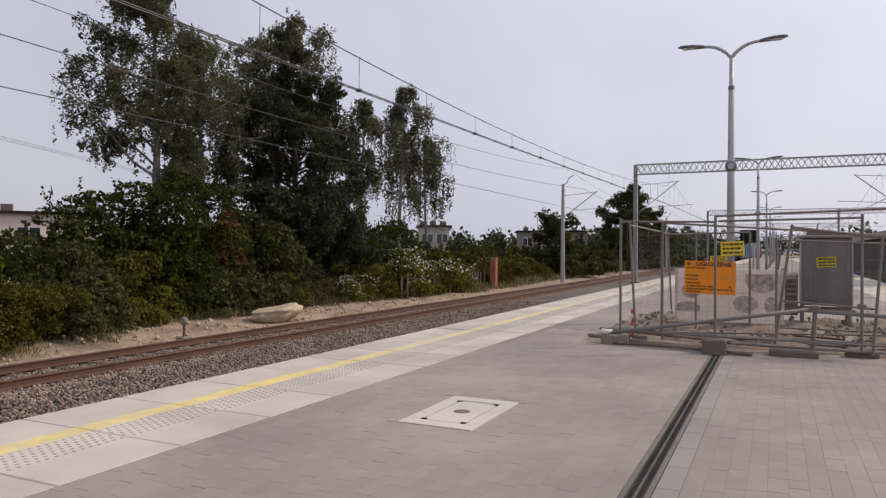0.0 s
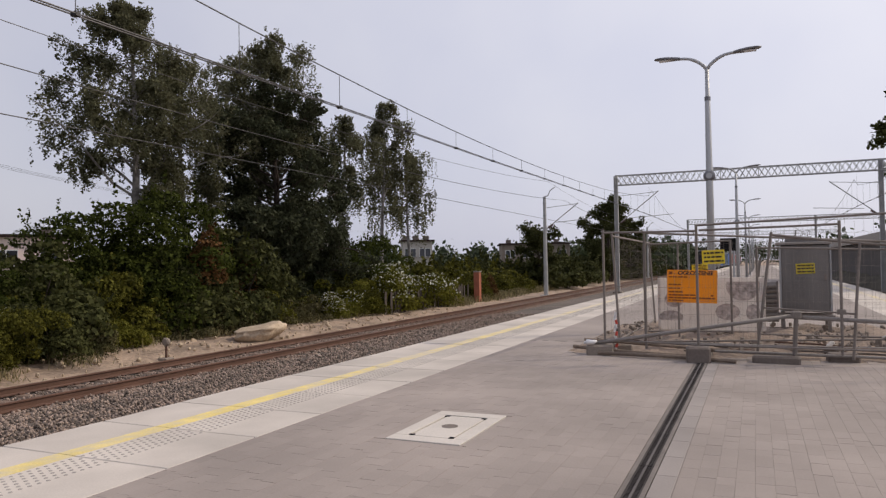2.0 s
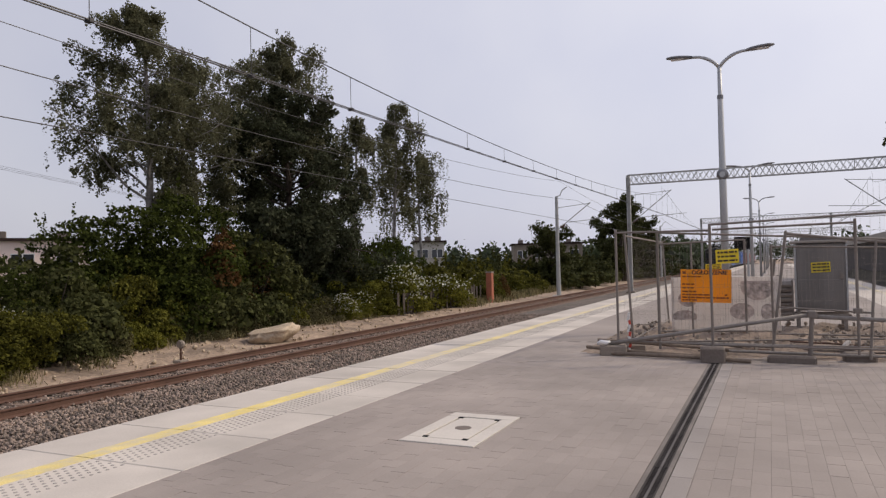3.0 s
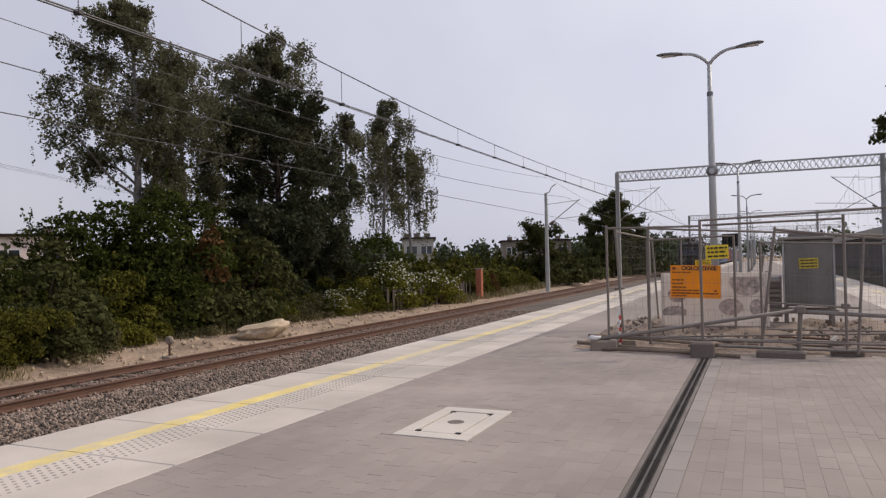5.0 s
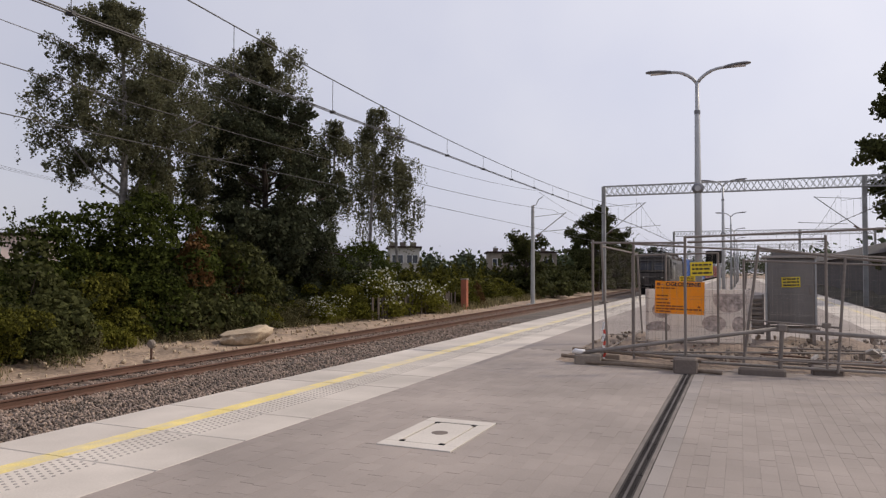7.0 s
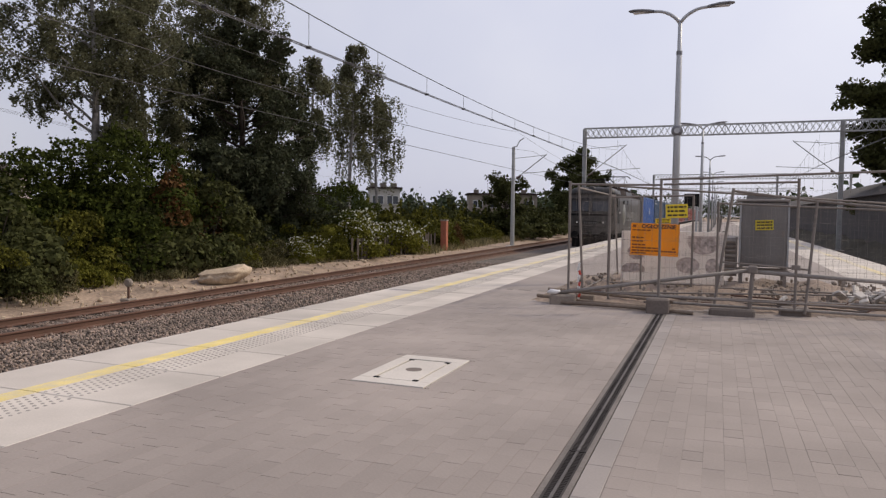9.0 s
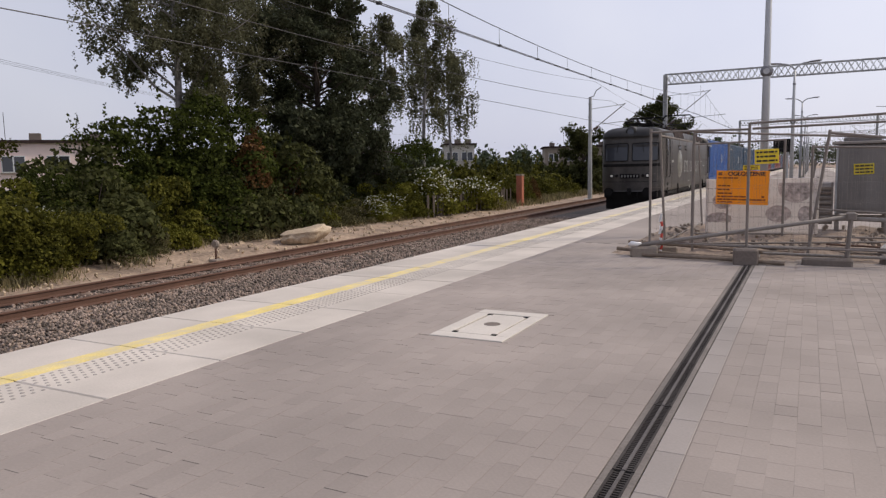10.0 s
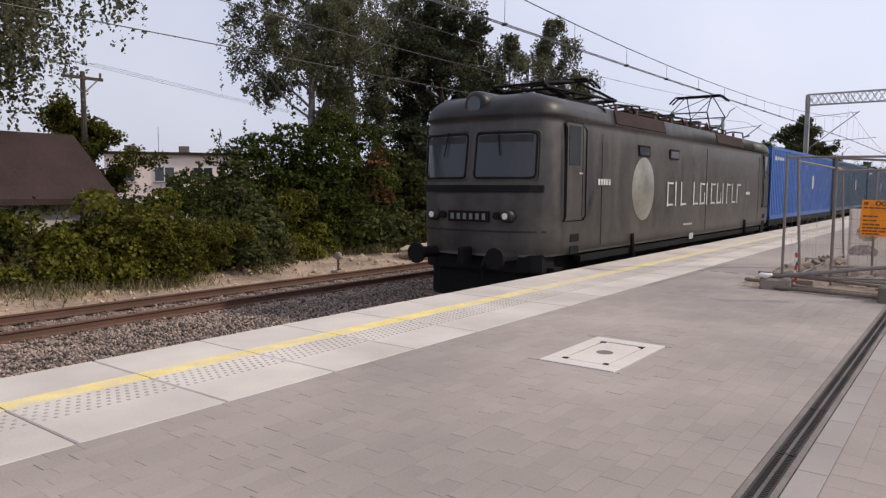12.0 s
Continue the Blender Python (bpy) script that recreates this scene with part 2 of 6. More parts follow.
ROOFDARK = material("bitumen_roof", (0.042, 0.028, 0.026), 1.0, vary=0.3, grain=14, stain=0.9, bump=0.5)
BRICKRED = material("red_brick", (0.36, 0.12, 0.07), 0.9, vary=0.3, grain=20)
WINFRAME = material("white_window_frame", (0.66, 0.66, 0.64), 0.5, vary=0.08)
DARKWALL = material("dark_station_wall", (0.075, 0.066, 0.062), 0.85, vary=0.3, grain=8)


def glass_material(name, color, rough):
    m = bpy.data.materials.new(name)
    m.use_nodes = True
    b = m.node_tree.nodes["Principled BSDF"]
    b.inputs["Base Color"].default_value = (*color, 1)
    b.inputs["Roughness"].default_value = rough
    b.inputs["Specular IOR Level"].default_value = 0.8
    return m


GLASS = glass_material("window_glass", (0.03, 0.033, 0.04), 0.06)
CABGLASS = glass_material("cab_glass", (0.04, 0.043, 0.052), 0.12)
matte_glass = CABGLASS.node_tree.nodes["Principled BSDF"].inputs["Specular IOR Level"]
matte_glass.default_value = 0.4


# ---- mesh tools ----
class Geo:
    """Collects vertices and faces of one mesh."""

    def __init__(self):
        self.v, self.f = [], []

    def add(self, verts, faces):
        k = len(self.v)
        self.v += [tuple(p) for p in verts]
        self.f += [tuple(i + k for i in q) for q in faces]
        return self

    def box(self, cx, cy, cz, sx, sy, sz, m=None, chamfer=0.0):
        a, b, c = sx / 2, sy / 2, sz / 2
        if chamfer:
            k = min(chamfer, a * 0.9, b * 0.9)
            ring = [(-a + k, -b), (a - k, -b), (a, -b + k), (a, b - k), (a - k, b), (-a + k, b), (-a, b - k), (-a, -b + k)]
            top = [(x * (1 - k / a), y * (1 - k / b)) for x, y in ring]
            vs = [(x, y, -c) for x, y in ring] + [(x, y, c - k) for x, y in ring] + [(x, y, c) for x, y in top]
            fs = [tuple(range(7, -1, -1)), tuple(range(16, 24))]
            for lvl in (0, 8):
                fs += [(lvl + i, lvl + (i + 1) % 8, lvl + 8 + (i + 1) % 8, lvl + 8 + i) for i in range(8)]
        else:
            vs = [(x, y, z) for z in (-c, c) for x, y in ((-a, -b), (a, -b), (a, b), (-a, b))]
            fs = [(3, 2, 1, 0), (4, 5, 6, 7), (0, 1, 5, 4), (1, 2, 6, 5), (2, 3, 7, 6), (3, 0, 4, 7)]
        if m is not None:
            vs = [m @ Vector(p) for p in vs]
        return self.add([(p[0] + cx, p[1] + cy, p[2] + cz) for p in vs], fs)

    def tube(self, pts, radii, seg=8, cap=True):
        pts = [Vector(p) for p in pts]
        if not hasattr(radii, "__len__"):
            radii = [radii] * len(pts)
        k, side = len(self.v), None
        for i, p in enumerate(pts):
            d = (pts[min(i + 1, len(pts) - 1)] - pts[max(i - 1, 0)]).normalized()
            if side is None:
                side = d.orthogonal().normalized()
            side = (side - d * side.dot(d)).normalized()
            up = d.cross(side)
            for j in range(seg):
                a = 2 * math.pi * j / seg
                self.v.append(tuple(p + (side * math.cos(a) + up * math.sin(a)) * radii[i]))
        for i in range(len(pts) - 1):
            for j in range(seg):
                a, b = k + i * seg + j, k + i * seg + (j + 1) % seg
                self.f.append((a, b, b + seg, a + seg))
        if cap:
            self.f.append(tuple(k + j for j in range(seg - 1, -1, -1)))
            e = k + (len(pts) - 1) * seg
            self.f.append(tuple(e + j for j in range(seg)))
        return self

    def prism(self, outline, y0, y1):
        """An outline in x, z drawn out from y0 to y1."""
        n = len(outline)
        vs = [(x, y0, z) for x, z in outline] + [(x, y1, z) for x, z in outline]
        fs = [tuple(range(n)), tuple(range(2 * n - 1, n - 1, -1))]
        fs += [((i + 1) % n, i, n + i, n + (i + 1) % n) for i in range(n)]
        return self.add(vs, fs)

    def mesh(self, name, smooth=False):
        me = bpy.data.meshes.new(name)
        me.from_pydata(self.v, [], self.f)
        if smooth:
            me.polygons.foreach_set("use_smooth", [True] * len(me.polygons))
        me.update()
        return me


def part(name, geo, mat, parent=None, label="", smooth=False, at=None):
    """One mesh object; with a parent, a part of it."""
    me = geo.mesh(name, smooth) if isinstance(geo, Geo) else geo
    if mat is not None and not me.materials:
        me.materials.append(mat)
    ob = new(name, me)
    if parent is not None:
        ob.parent = parent
    if at is not None:
        ob.matrix_basis = at
    return tagged(ob, label)


def thing(name, label, category, m=None, group="", kind=""):
    ob = new(name)
    ob.empty_display_size = 0.2
    if m is not None:
        ob.matrix_basis = m
    return tagged(ob, label, category, group, kind)


def quads_mesh(name, V, mat):
    """A mesh of separate quads from an array (n, 4, 3)."""
    n = len(V)
    me = bpy.data.meshes.new(name)
    me.vertices.add(4 * n)
    me.vertices.foreach_set("co", V.reshape(-1).astype(np.float32))
    me.loops.add(4 * n)
    me.loops.foreach_set("vertex_index", np.arange(4 * n, dtype=np.int32))
    me.polygons.add(n)
    me.polygons.foreach_set("loop_start", np.arange(0, 4 * n, 4, dtype=np.int32))
    me.update(calc_edges=True)
    me.materials.append(mat)
    return me


def leaves(rng, centres, size, flat=0.0, long=1.5, facing=None):
    """Diamond leaves about the centres, turned at random or near a given facing; flat: how far they lie level."""
    n = len(centres)
    nrm = rng.normal(size=(n, 3))
    if facing is not None:
        nrm = facing + nrm * 0.8
    nrm[:, 2] += flat * np.sign(nrm[:, 2] + 1e-6) * 2
    nrm /= np.linalg.norm(nrm, axis=1)[:, None]
    a = np.cross(nrm, rng.normal(size=(n, 3)))
    a /= np.linalg.norm(a, axis=1)[:, None] + 1e-9
    b = np.cross(nrm, a)
    s = size * rng.uniform(0.6, 1.3, size=(n, 1)) / 2
    c = np.asarray(centres)
    return np.stack([c - a * s * long, c + b * s, c + a * s * long, c - b * s], axis=1)


def lobe_shell(rng, lobes, density):
    """Leaf places on the skins of many rounded lobes, with the way that each leaf faces; what lies deep inside a neighbour is left out."""
    P, N = [], []
    C = np.array([c for c, r in lobes])
    Q = np.array([r for c, r in lobes])
    for k, (c, r) in enumerate(lobes):
        n = max(12, int(density * 12.6 * (r[0] * r[1] * r[2]) ** (2 / 3) * 0.75))
        d = rng.normal(size=(n, 3))
        d /= np.linalg.norm(d, axis=1)[:, None]
        d[:, 2] = np.where(d[:, 2] < -0.45, -d[:, 2], d[:, 2])
        q = np.asarray(c) + d * np.asarray(r) * rng.uniform(0.74, 1.06, (n, 1))
        inside = (((q[:, None] - C[None]) / Q[None]) ** 2).sum(2)
        inside[:, k] = 9
        keep = inside.min(1) > 0.42
        P.append(q[keep])
        N.append(d[keep] + np.array((0, 0, 0.35)))
    return np.concatenate(P), np.concatenate(N)


def matt(m, level):
    m.node_tree.nodes["Principled BSDF"].inputs["Specular IOR Level"].default_value = level


matt(LOCOROOF, 0.25)
matt(SLAB, 0.2)


def worn(m, under, scale, low, high):
    """Paint worn away in patches down to the concrete; the mix also grows along y from 5 to 20."""
    n, l = m.node_tree.nodes, m.node_tree.links
    b = n["Principled BSDF"]
    src = b.inputs["Base Color"].links[0].from_socket
    pos, a, c = n.new("ShaderNodeNewGeometry"), n.new("ShaderNodeTexNoise"), n.new("ShaderNodeTexNoise")
    a.inputs["Scale"].default_value, a.inputs["Detail"].default_value = scale, 8
    c.inputs["Scale"].default_value, c.inputs["Detail"].default_value = 0.35, 3
    add, mr, mix = n.new("ShaderNodeMath"), n.new("ShaderNodeMapRange"), n.new("ShaderNodeMix")
    mix.data_type = "RGBA"
    for t in (a, c):
        l.new(pos.outputs["Position"], t.inputs["Vector"])
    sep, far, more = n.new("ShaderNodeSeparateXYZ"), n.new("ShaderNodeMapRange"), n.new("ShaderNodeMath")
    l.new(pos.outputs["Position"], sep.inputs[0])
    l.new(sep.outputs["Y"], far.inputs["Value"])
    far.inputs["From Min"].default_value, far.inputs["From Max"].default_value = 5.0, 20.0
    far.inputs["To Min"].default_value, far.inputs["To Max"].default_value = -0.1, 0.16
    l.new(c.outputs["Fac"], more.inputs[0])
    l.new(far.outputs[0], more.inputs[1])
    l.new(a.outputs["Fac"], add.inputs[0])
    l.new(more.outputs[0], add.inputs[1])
    mr.inputs["From Min"].default_value, mr.inputs["From Max"].default_value = low, high
    l.new(add.outputs[0], mr.inputs["Value"])
    l.new(mr.outputs[0], mix.inputs["Factor"])
    l.new(src, mix.inputs["A"])
    mix.inputs["B"].default_value = (*under, 1)
    l.new(mix.outputs["Result"], b.inputs["Base Color"])


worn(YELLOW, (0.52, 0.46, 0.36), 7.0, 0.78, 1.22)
for _m in (LOCODARK, GRATE, RIB, ROOFDARK, BLACK, GRIME):
    matt(_m, 0.12)
for _m in (LEAF_BIRCH, LEAF_DARK, LEAF_BUSH, LEAF_LIME, LEAF_GREY, LEAF_DUSK, LEAF_RUST, LEAF_WOOD):
    matt(_m, 0.06)


def streak(m, strength):
    """Upright streaks down the sides: a stretched noise that varies colour and roughness."""
    n, l = m.node_tree.nodes, m.node_tree.links
    b = n["Principled BSDF"]
    src = b.inputs["Base Color"].links[0].from_socket
    co, mp, tx = n.new("ShaderNodeTexCoord"), n.new("ShaderNodeMapping"), n.new("ShaderNodeTexNoise")
    mp.inputs["Scale"].default_value = (1.0, 1.6, 0.22)
    tx.inputs["Scale"].default_value, tx.inputs["Detail"].default_value = 2.2, 5
    l.new(co.outputs["Object"], mp.inputs["Vector"])
    l.new(mp.outputs[0], tx.inputs["Vector"])
    mr = n.new("ShaderNodeMapRange")
    mr.inputs["From Min"].default_value, mr.inputs["From Max"].default_value = 0.35, 0.68
    mr.inputs["To Min"].default_value, mr.inputs["To Max"].default_value = 1 - strength, 1 + strength
    l.new(tx.outputs["Fac"], mr.inputs["Value"])
    sc = n.new("ShaderNodeVectorMath")
    sc.operation = "SCALE"
    l.new(src, sc.inputs[0])
    l.new(mr.outputs[0], sc.inputs["Scale"])
    l.new(sc.outputs[0], b.inputs["Base Color"])
    ro = n.new("ShaderNodeMapRange")
    ro.inputs["To Min"].default_value, ro.inputs["To Max"].default_value = 0.28, 0.62
    l.new(tx.outputs["Fac"], ro.inputs["Value"])
    l.new(ro.outputs[0], b.inputs["Roughness"])


for _m, _k in ((LOCO, 0.35), (LOCOROOF, 0.25), (BLUECON, 0.18), (NAVYCON, 0.18), (REDCON, 0.2), (CABINET, 0.2)):
    streak(_m, _k)


# ---- ground, tracks, platform ----
RAIL_Z = -0.76
EDGE_L, EDGE_R = -5.80, 4.75
SLAB_W = 1.83
TRACK_1, TRACK_2, TRACK_R = -7.45, -12.4, 6.4
Y0, Y1 = -14.0, 190.0


def verge_rise(y):
    """How far the sandy bank climbs from the track to the hedge foot."""
    return 0.42 - 0.27 * max(0.0, min(1.0, (y - 5.0) / 4.0))


def ground_sheet():
    xs = [-2500, -600, -150, -60, -36] + list(np.arange(-30, -13.4, 0.6)) + [-13.2, -12, -9, -5, 0, 5, 8.2] + [9.5, 14, 30, 80, 300, 2500]
    ys = [-2500, -500, -100, -30] + list(np.arange(-14, 70, 0.8)) + [75, 85, 100, 130, 200, 400, 900, 2500]
    g = Geo()
    for y in ys:
        for x in xs:
            z = -1.12
            if -32 < x < -13.3 and -20 < y < 90:
                z = -1.0 + 0.16 * noise.noise((x * 0.5, y * 0.5, 3)) + 0.05 * noise.noise((x * 2, y * 2, 5))
                z += verge_rise(y) * max(0, min(1, (-14.2 - x) / 2.2))
            elif x <= -32:
                z = -0.9
            elif x > 8.5:
                z = -0.8
            g.v.append((x, y, z))
    nx = len(xs)
    g.f = [(j * nx + i, j * nx + i + 1, (j + 1) * nx + i + 1, (j + 1) * nx + i) for j in range(len(ys) - 1) for i in range(nx - 1)]
    ob = part("ground", g, SAND, None, "sandy trackside soil with grass patches", True)
    # sand near the line, grass beyond
    n, l = SAND.node_tree.nodes, SAND.node_tree.links
    b = n["Principled BSDF"]
    src = b.inputs["Base Color"].links[0].from_socket
    pos, sep = n.new("ShaderNodeNewGeometry"), n.new("ShaderNodeSeparateXYZ")
    l.new(pos.outputs["Position"], sep.inputs[0])
    mr = n.new("ShaderNodeMapRange")
    mr.inputs["From Min"].default_value, mr.inputs["From Max"].default_value = -17.5, -20.5
    l.new(sep.outputs["X"], mr.inputs["Value"])
    mix = n.new("ShaderNodeMix")
    mix.data_type = "RGBA"
    l.new(mr.outputs[0], mix.inputs["Factor"])
    l.new(src, mix.inputs["A"])
    mix.inputs["B"].default_value = (0.085, 0.082, 0.042, 1)
    l.new(mix.outputs["Result"], b.inputs["Base Color"])
    return tagged(ob, kind="structure", category="ground")


ground_sheet()


def ballast(name, x0, x1, label):
    g = Geo().prism([(x0 - 0.55, -1.25), (x0, -0.955), (x1, -0.955), (x1 + 0.55, -1.25)], -40, 400)
    return tagged(part(name, g, BALLAST, None, label), kind="structure", category="ballast")


ballast("ballast_bed", -13.9, -5.95, "grey crushed stone ballast under two tracks")
ballast("ballast_bed", 4.9, 8.2, "dark crushed stone ballast beside the far platform edge")


def stones(name, label, boxes, seed):
    """Crushed stone as many small lumps in one mesh."""
    rng = np.random.default_rng(seed)
    base = np.array([(1, 0, 0), (-1, 0, 0), (0, 1, 0), (0, -1, 0), (0, 0, 1), (0, 0, -1)], float)
    tri = np.array([(0, 2, 4), (2, 1, 4), (1, 3, 4), (3, 0, 4), (2, 0, 5), (1, 2, 5), (3, 1, 5), (0, 3, 5)])
    P = []
    for x0, x1, y0, y1, n, zc in boxes:
        P.append(np.stack([rng.uniform(x0, x1, n), rng.uniform(y0, y1, n), rng.normal(zc, 0.018, n)], 1))
    P = np.concatenate(P)
    n = len(P)
    Q = np.linalg.qr(rng.normal(size=(n, 3, 3)))[0]
    s = rng.uniform(0.020, 0.044, (n, 1, 1))
    V = np.einsum("nij,nkj->nki", Q, base[None] * rng.uniform(0.55, 1.2, (n, 6, 1)) * s) + P[:, None]
    F = (tri[None] + 6 * np.arange(n)[:, None, None]).reshape(-1, 3)
    me = bpy.data.meshes.new(name)
    me.vertices.add(6 * n)
    me.vertices.foreach_set("co", V.reshape(-1).astype(np.float32))
    me.loops.add(3 * len(F))
    me.loops.foreach_set("vertex_index", F.reshape(-1).astype(np.int32))
    me.polygons.add(len(F))
    me.polygons.foreach_set("loop_start", np.arange(0, 3 * len(F), 3, dtype=np.int32))
    me.update(calc_edges=True)
    me.materials.append(STONE)
    return tagged(new(name, me), label, "gravel", kind="stuff")


stones("ballast_stones", "loose grey-brown crushed stones of the track bed",
       [(-11.6, -8.9, 2.5, 14, 17000, -0.945), (-11.6, -8.9, 14, 32, 11000, -0.945), (-13.0, -11.7, 3, 26, 7000, -0.95), (-13.9, -13.2, 3, 24, 2500, -0.96)], 4)


def rail_geo(x, y0, y1):
    z = RAIL_Z
    w = [(-0.075, z - 0.16), (0.075, z - 0.16), (0.075, z - 0.145), (0.012, z - 0.12), (0.012, z - 0.045), (0.036, z - 0.03), (0.036, z - 0.008), (0.022, z),
         (-0.022, z), (-0.036, z - 0.008), (-0.036, z - 0.03), (-0.012, z - 0.045), (-0.012, z - 0.12), (-0.075, z - 0.145)]
    return Geo().prism([(x + a, b) for a, b in w], y0, y1)


def track(name, xc, label, y_near, y_far, mat):
    t = thing(name, label, "railway track", kind="structure")
    for s in (-0.754, 0.754):
        part("rail", rail_geo(xc + s, -40, 400), mat, t)
    me = Geo().box(0, 0, 0, 2.5, 0.25, 0.15, chamfer=0.03).mesh("sleeper")
    me.materials.append(SLEEPER)
    clip = Geo()
    for s in (-0.754, 0.754):
        for e in (-0.11, 0.11):
            clip.box(s + e, 0, 0.095, 0.06, 0.12, 0.04, chamfer=0.015)
    cm = clip.mesh("rail_clip")
    cm.materials.append(RUST)
    y = y_near
    while y < y_far:
        o = part("sleeper", me, None, t, at=pose(xc, y, -1.0, 0, 0, random.uniform(-0.6, 0.6)))
        if y < 34:
            part("rail_clip", cm, None, o)
        y += 0.6
    return t


track("railway_track", TRACK_2, "rusty railway track on worn sleepers in ballast", -4, 80, RUST)
track("railway_track", TRACK_1, "railway track close under the platform edge", 8, 110, RUST)
track("railway_track", TRACK_R, "railway track beyond the far platform edge", 12, 90, RUST)


# platform: body, paving, edge slabs
def platform_body():
    """Core of the platform, with a trench for the drain."""
    g = Geo()
    top = -0.075
    for x0, x1 in ((EDGE_L + 0.03, -0.844), (-0.672, EDGE_R - 0.03)):
        g.prism([(x0, -1.2), (x1, -1.2), (x1, top), (x0, top)], Y0, Y1)
    g.prism([(-0.844, -1.2), (-0.672, -1.2), (-0.672, -0.16), (-0.844, -0.16)], Y0, Y1)
    return tagged(part("platform", g, JOINT, None, "long island platform of grey concrete"), kind="structure", category="platform")


PLATFORM = platform_body()
PIT = (-2.9, 3.3, 11.35, 16.9)         # dug-up stretch: x0, x1, y0, y1
HATCH = (-2.90, -2.22, 5.25, 6.42)


def far_paving():
    """Paving past the near field, where single blocks cannot be told apart."""
    g = Geo()
    xi0, xi1 = EDGE_L + SLAB_W, EDGE_R - SLAB_W

    def sheet(x0, x1, y0, y1):
        g.prism([(x0, -0.07), (x1, -0.07), (x1, -0.002), (x0, -0.002)], y0, y1)

    for y0, y1 in ((Y0, 0.9), (16.9, Y1)):
        sheet(xi0, -0.844, y0, y1)
        sheet(-0.672, xi1, y0, y1)
    sheet(xi0, PIT[0], 13.0, 16.9)
    ob = part("paving", g, PAVER_FAR, None, "grey concrete block paving along the platform")
    return tagged(ob, kind="structure", category="paving")


far_paving()


def slabs():
    """Edge slabs, each with studs and a yellow line."""
    W, L, H = SLAB_W, 1.0, 0.14
    g = Geo().box(0, 0, -H / 2, W, L - 0.012, H, chamfer=0.008)
    slab_me = g.mesh("edge_slab")
    slab_me.materials.append(SLAB)
    s = Geo()
    for i in range(6):
        for j in range(14):
            x, y = 0.01 + i * 0.068, -0.465 + (j + 0.5 * (i % 2)) * 0.068
            ring = [(x + 0.017 * math.cos(a * math.pi / 3), y + 0.017 * math.sin(a * math.pi / 3)) for a in range(6)]
            cap = [(x + 0.011 * math.cos(a * math.pi / 3), y + 0.011 * math.sin(a * math.pi / 3)) for a in range(6)]
            s.add([(*p, 0.0) for p in ring] + [(*p, 0.0042) for p in cap], [tuple(range(6, 12))] + [(q, (q + 1) % 6, 6 + (q + 1) % 6, 6 + q) for q in range(6)])
    stud_me = s.mesh("studs")
    stud_me.materials.append(STUD)
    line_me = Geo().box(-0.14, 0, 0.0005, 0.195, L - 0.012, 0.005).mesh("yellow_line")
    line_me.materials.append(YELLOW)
    for side, xc, turn in (("edge_paving", EDGE_L + W / 2, 0), ("edge_paving", EDGE_R - W / 2, 180)):
        t = thing(side, "pale concrete edge slabs with yellow line and studs", "platform edge", kind="structure")
        y0, y1 = (-3, 75) if turn == 0 else (14, 80)
        for k in range(y0, y1):
            o = part("slab", slab_me, None, t, at=pose(xc + random.uniform(-0.006, 0.006), k - 0.6, random.uniform(-0.003, 0.002), 0, 0, turn))
            part("yellow_line", line_me, None, o)
            if turn == 0 and k < 34:
                part("studs", stud_me, None, o)
        f = Geo().box(xc, (y1 - 1.1 + Y1) / 2, -0.07, W, Y1 - y1 + 1.1, 0.14)
        part("far_slabs", f, SLAB, t)
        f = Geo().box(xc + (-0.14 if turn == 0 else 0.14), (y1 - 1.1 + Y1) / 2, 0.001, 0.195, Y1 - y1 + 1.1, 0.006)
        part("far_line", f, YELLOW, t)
        f = Geo().box(xc, (Y0 + y0 - 1.1) / 2, -0.07, W, y0 - 1.1 - Y0, 0.14)
        part("near_slabs", f, SLAB, t)


slabs()


def drain():
    t = thing("drain_channel", "slotted iron drain channel let into the paving", "drain", kind="structure")
    for s in (-1, 1):
        part("kerb", Geo().box(-0.758 + s * 0.069, (0.2 + 60) / 2, -0.045, 0.030, 59.8, 0.09), DRAINKERB, t)
    bar = Geo()
    for s in (-0.048, 0.048):
        bar.box(s, 0, -0.012, 0.014, 0.985, 0.02)
    for k in range(40):
        y = -0.48 + k * 0.0246
        bar.box(0, y, -0.013, 0.1, 0.0115, 0.016)
    rib = Geo().box(0, 0, -0.005, 0.016, 0.985, 0.012).mesh("middle_rib")
    rib.materials.append(RIB)
    me = bar.mesh("grate")
    me.materials.append(GRATE)
    for i in range(30):
        o = part("grate", me, None, t, at=pose(-0.758, 0.7 + i, 0))
        part("middle_rib", rib, None, o)
    # the floor is coloured black for the shade under the grate
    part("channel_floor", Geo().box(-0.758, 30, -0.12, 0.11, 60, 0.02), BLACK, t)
    part("far_grate", Geo().box(-0.758, 45.5, -0.012, 0.106, 29, 0.02), GRATE, t)


drain()


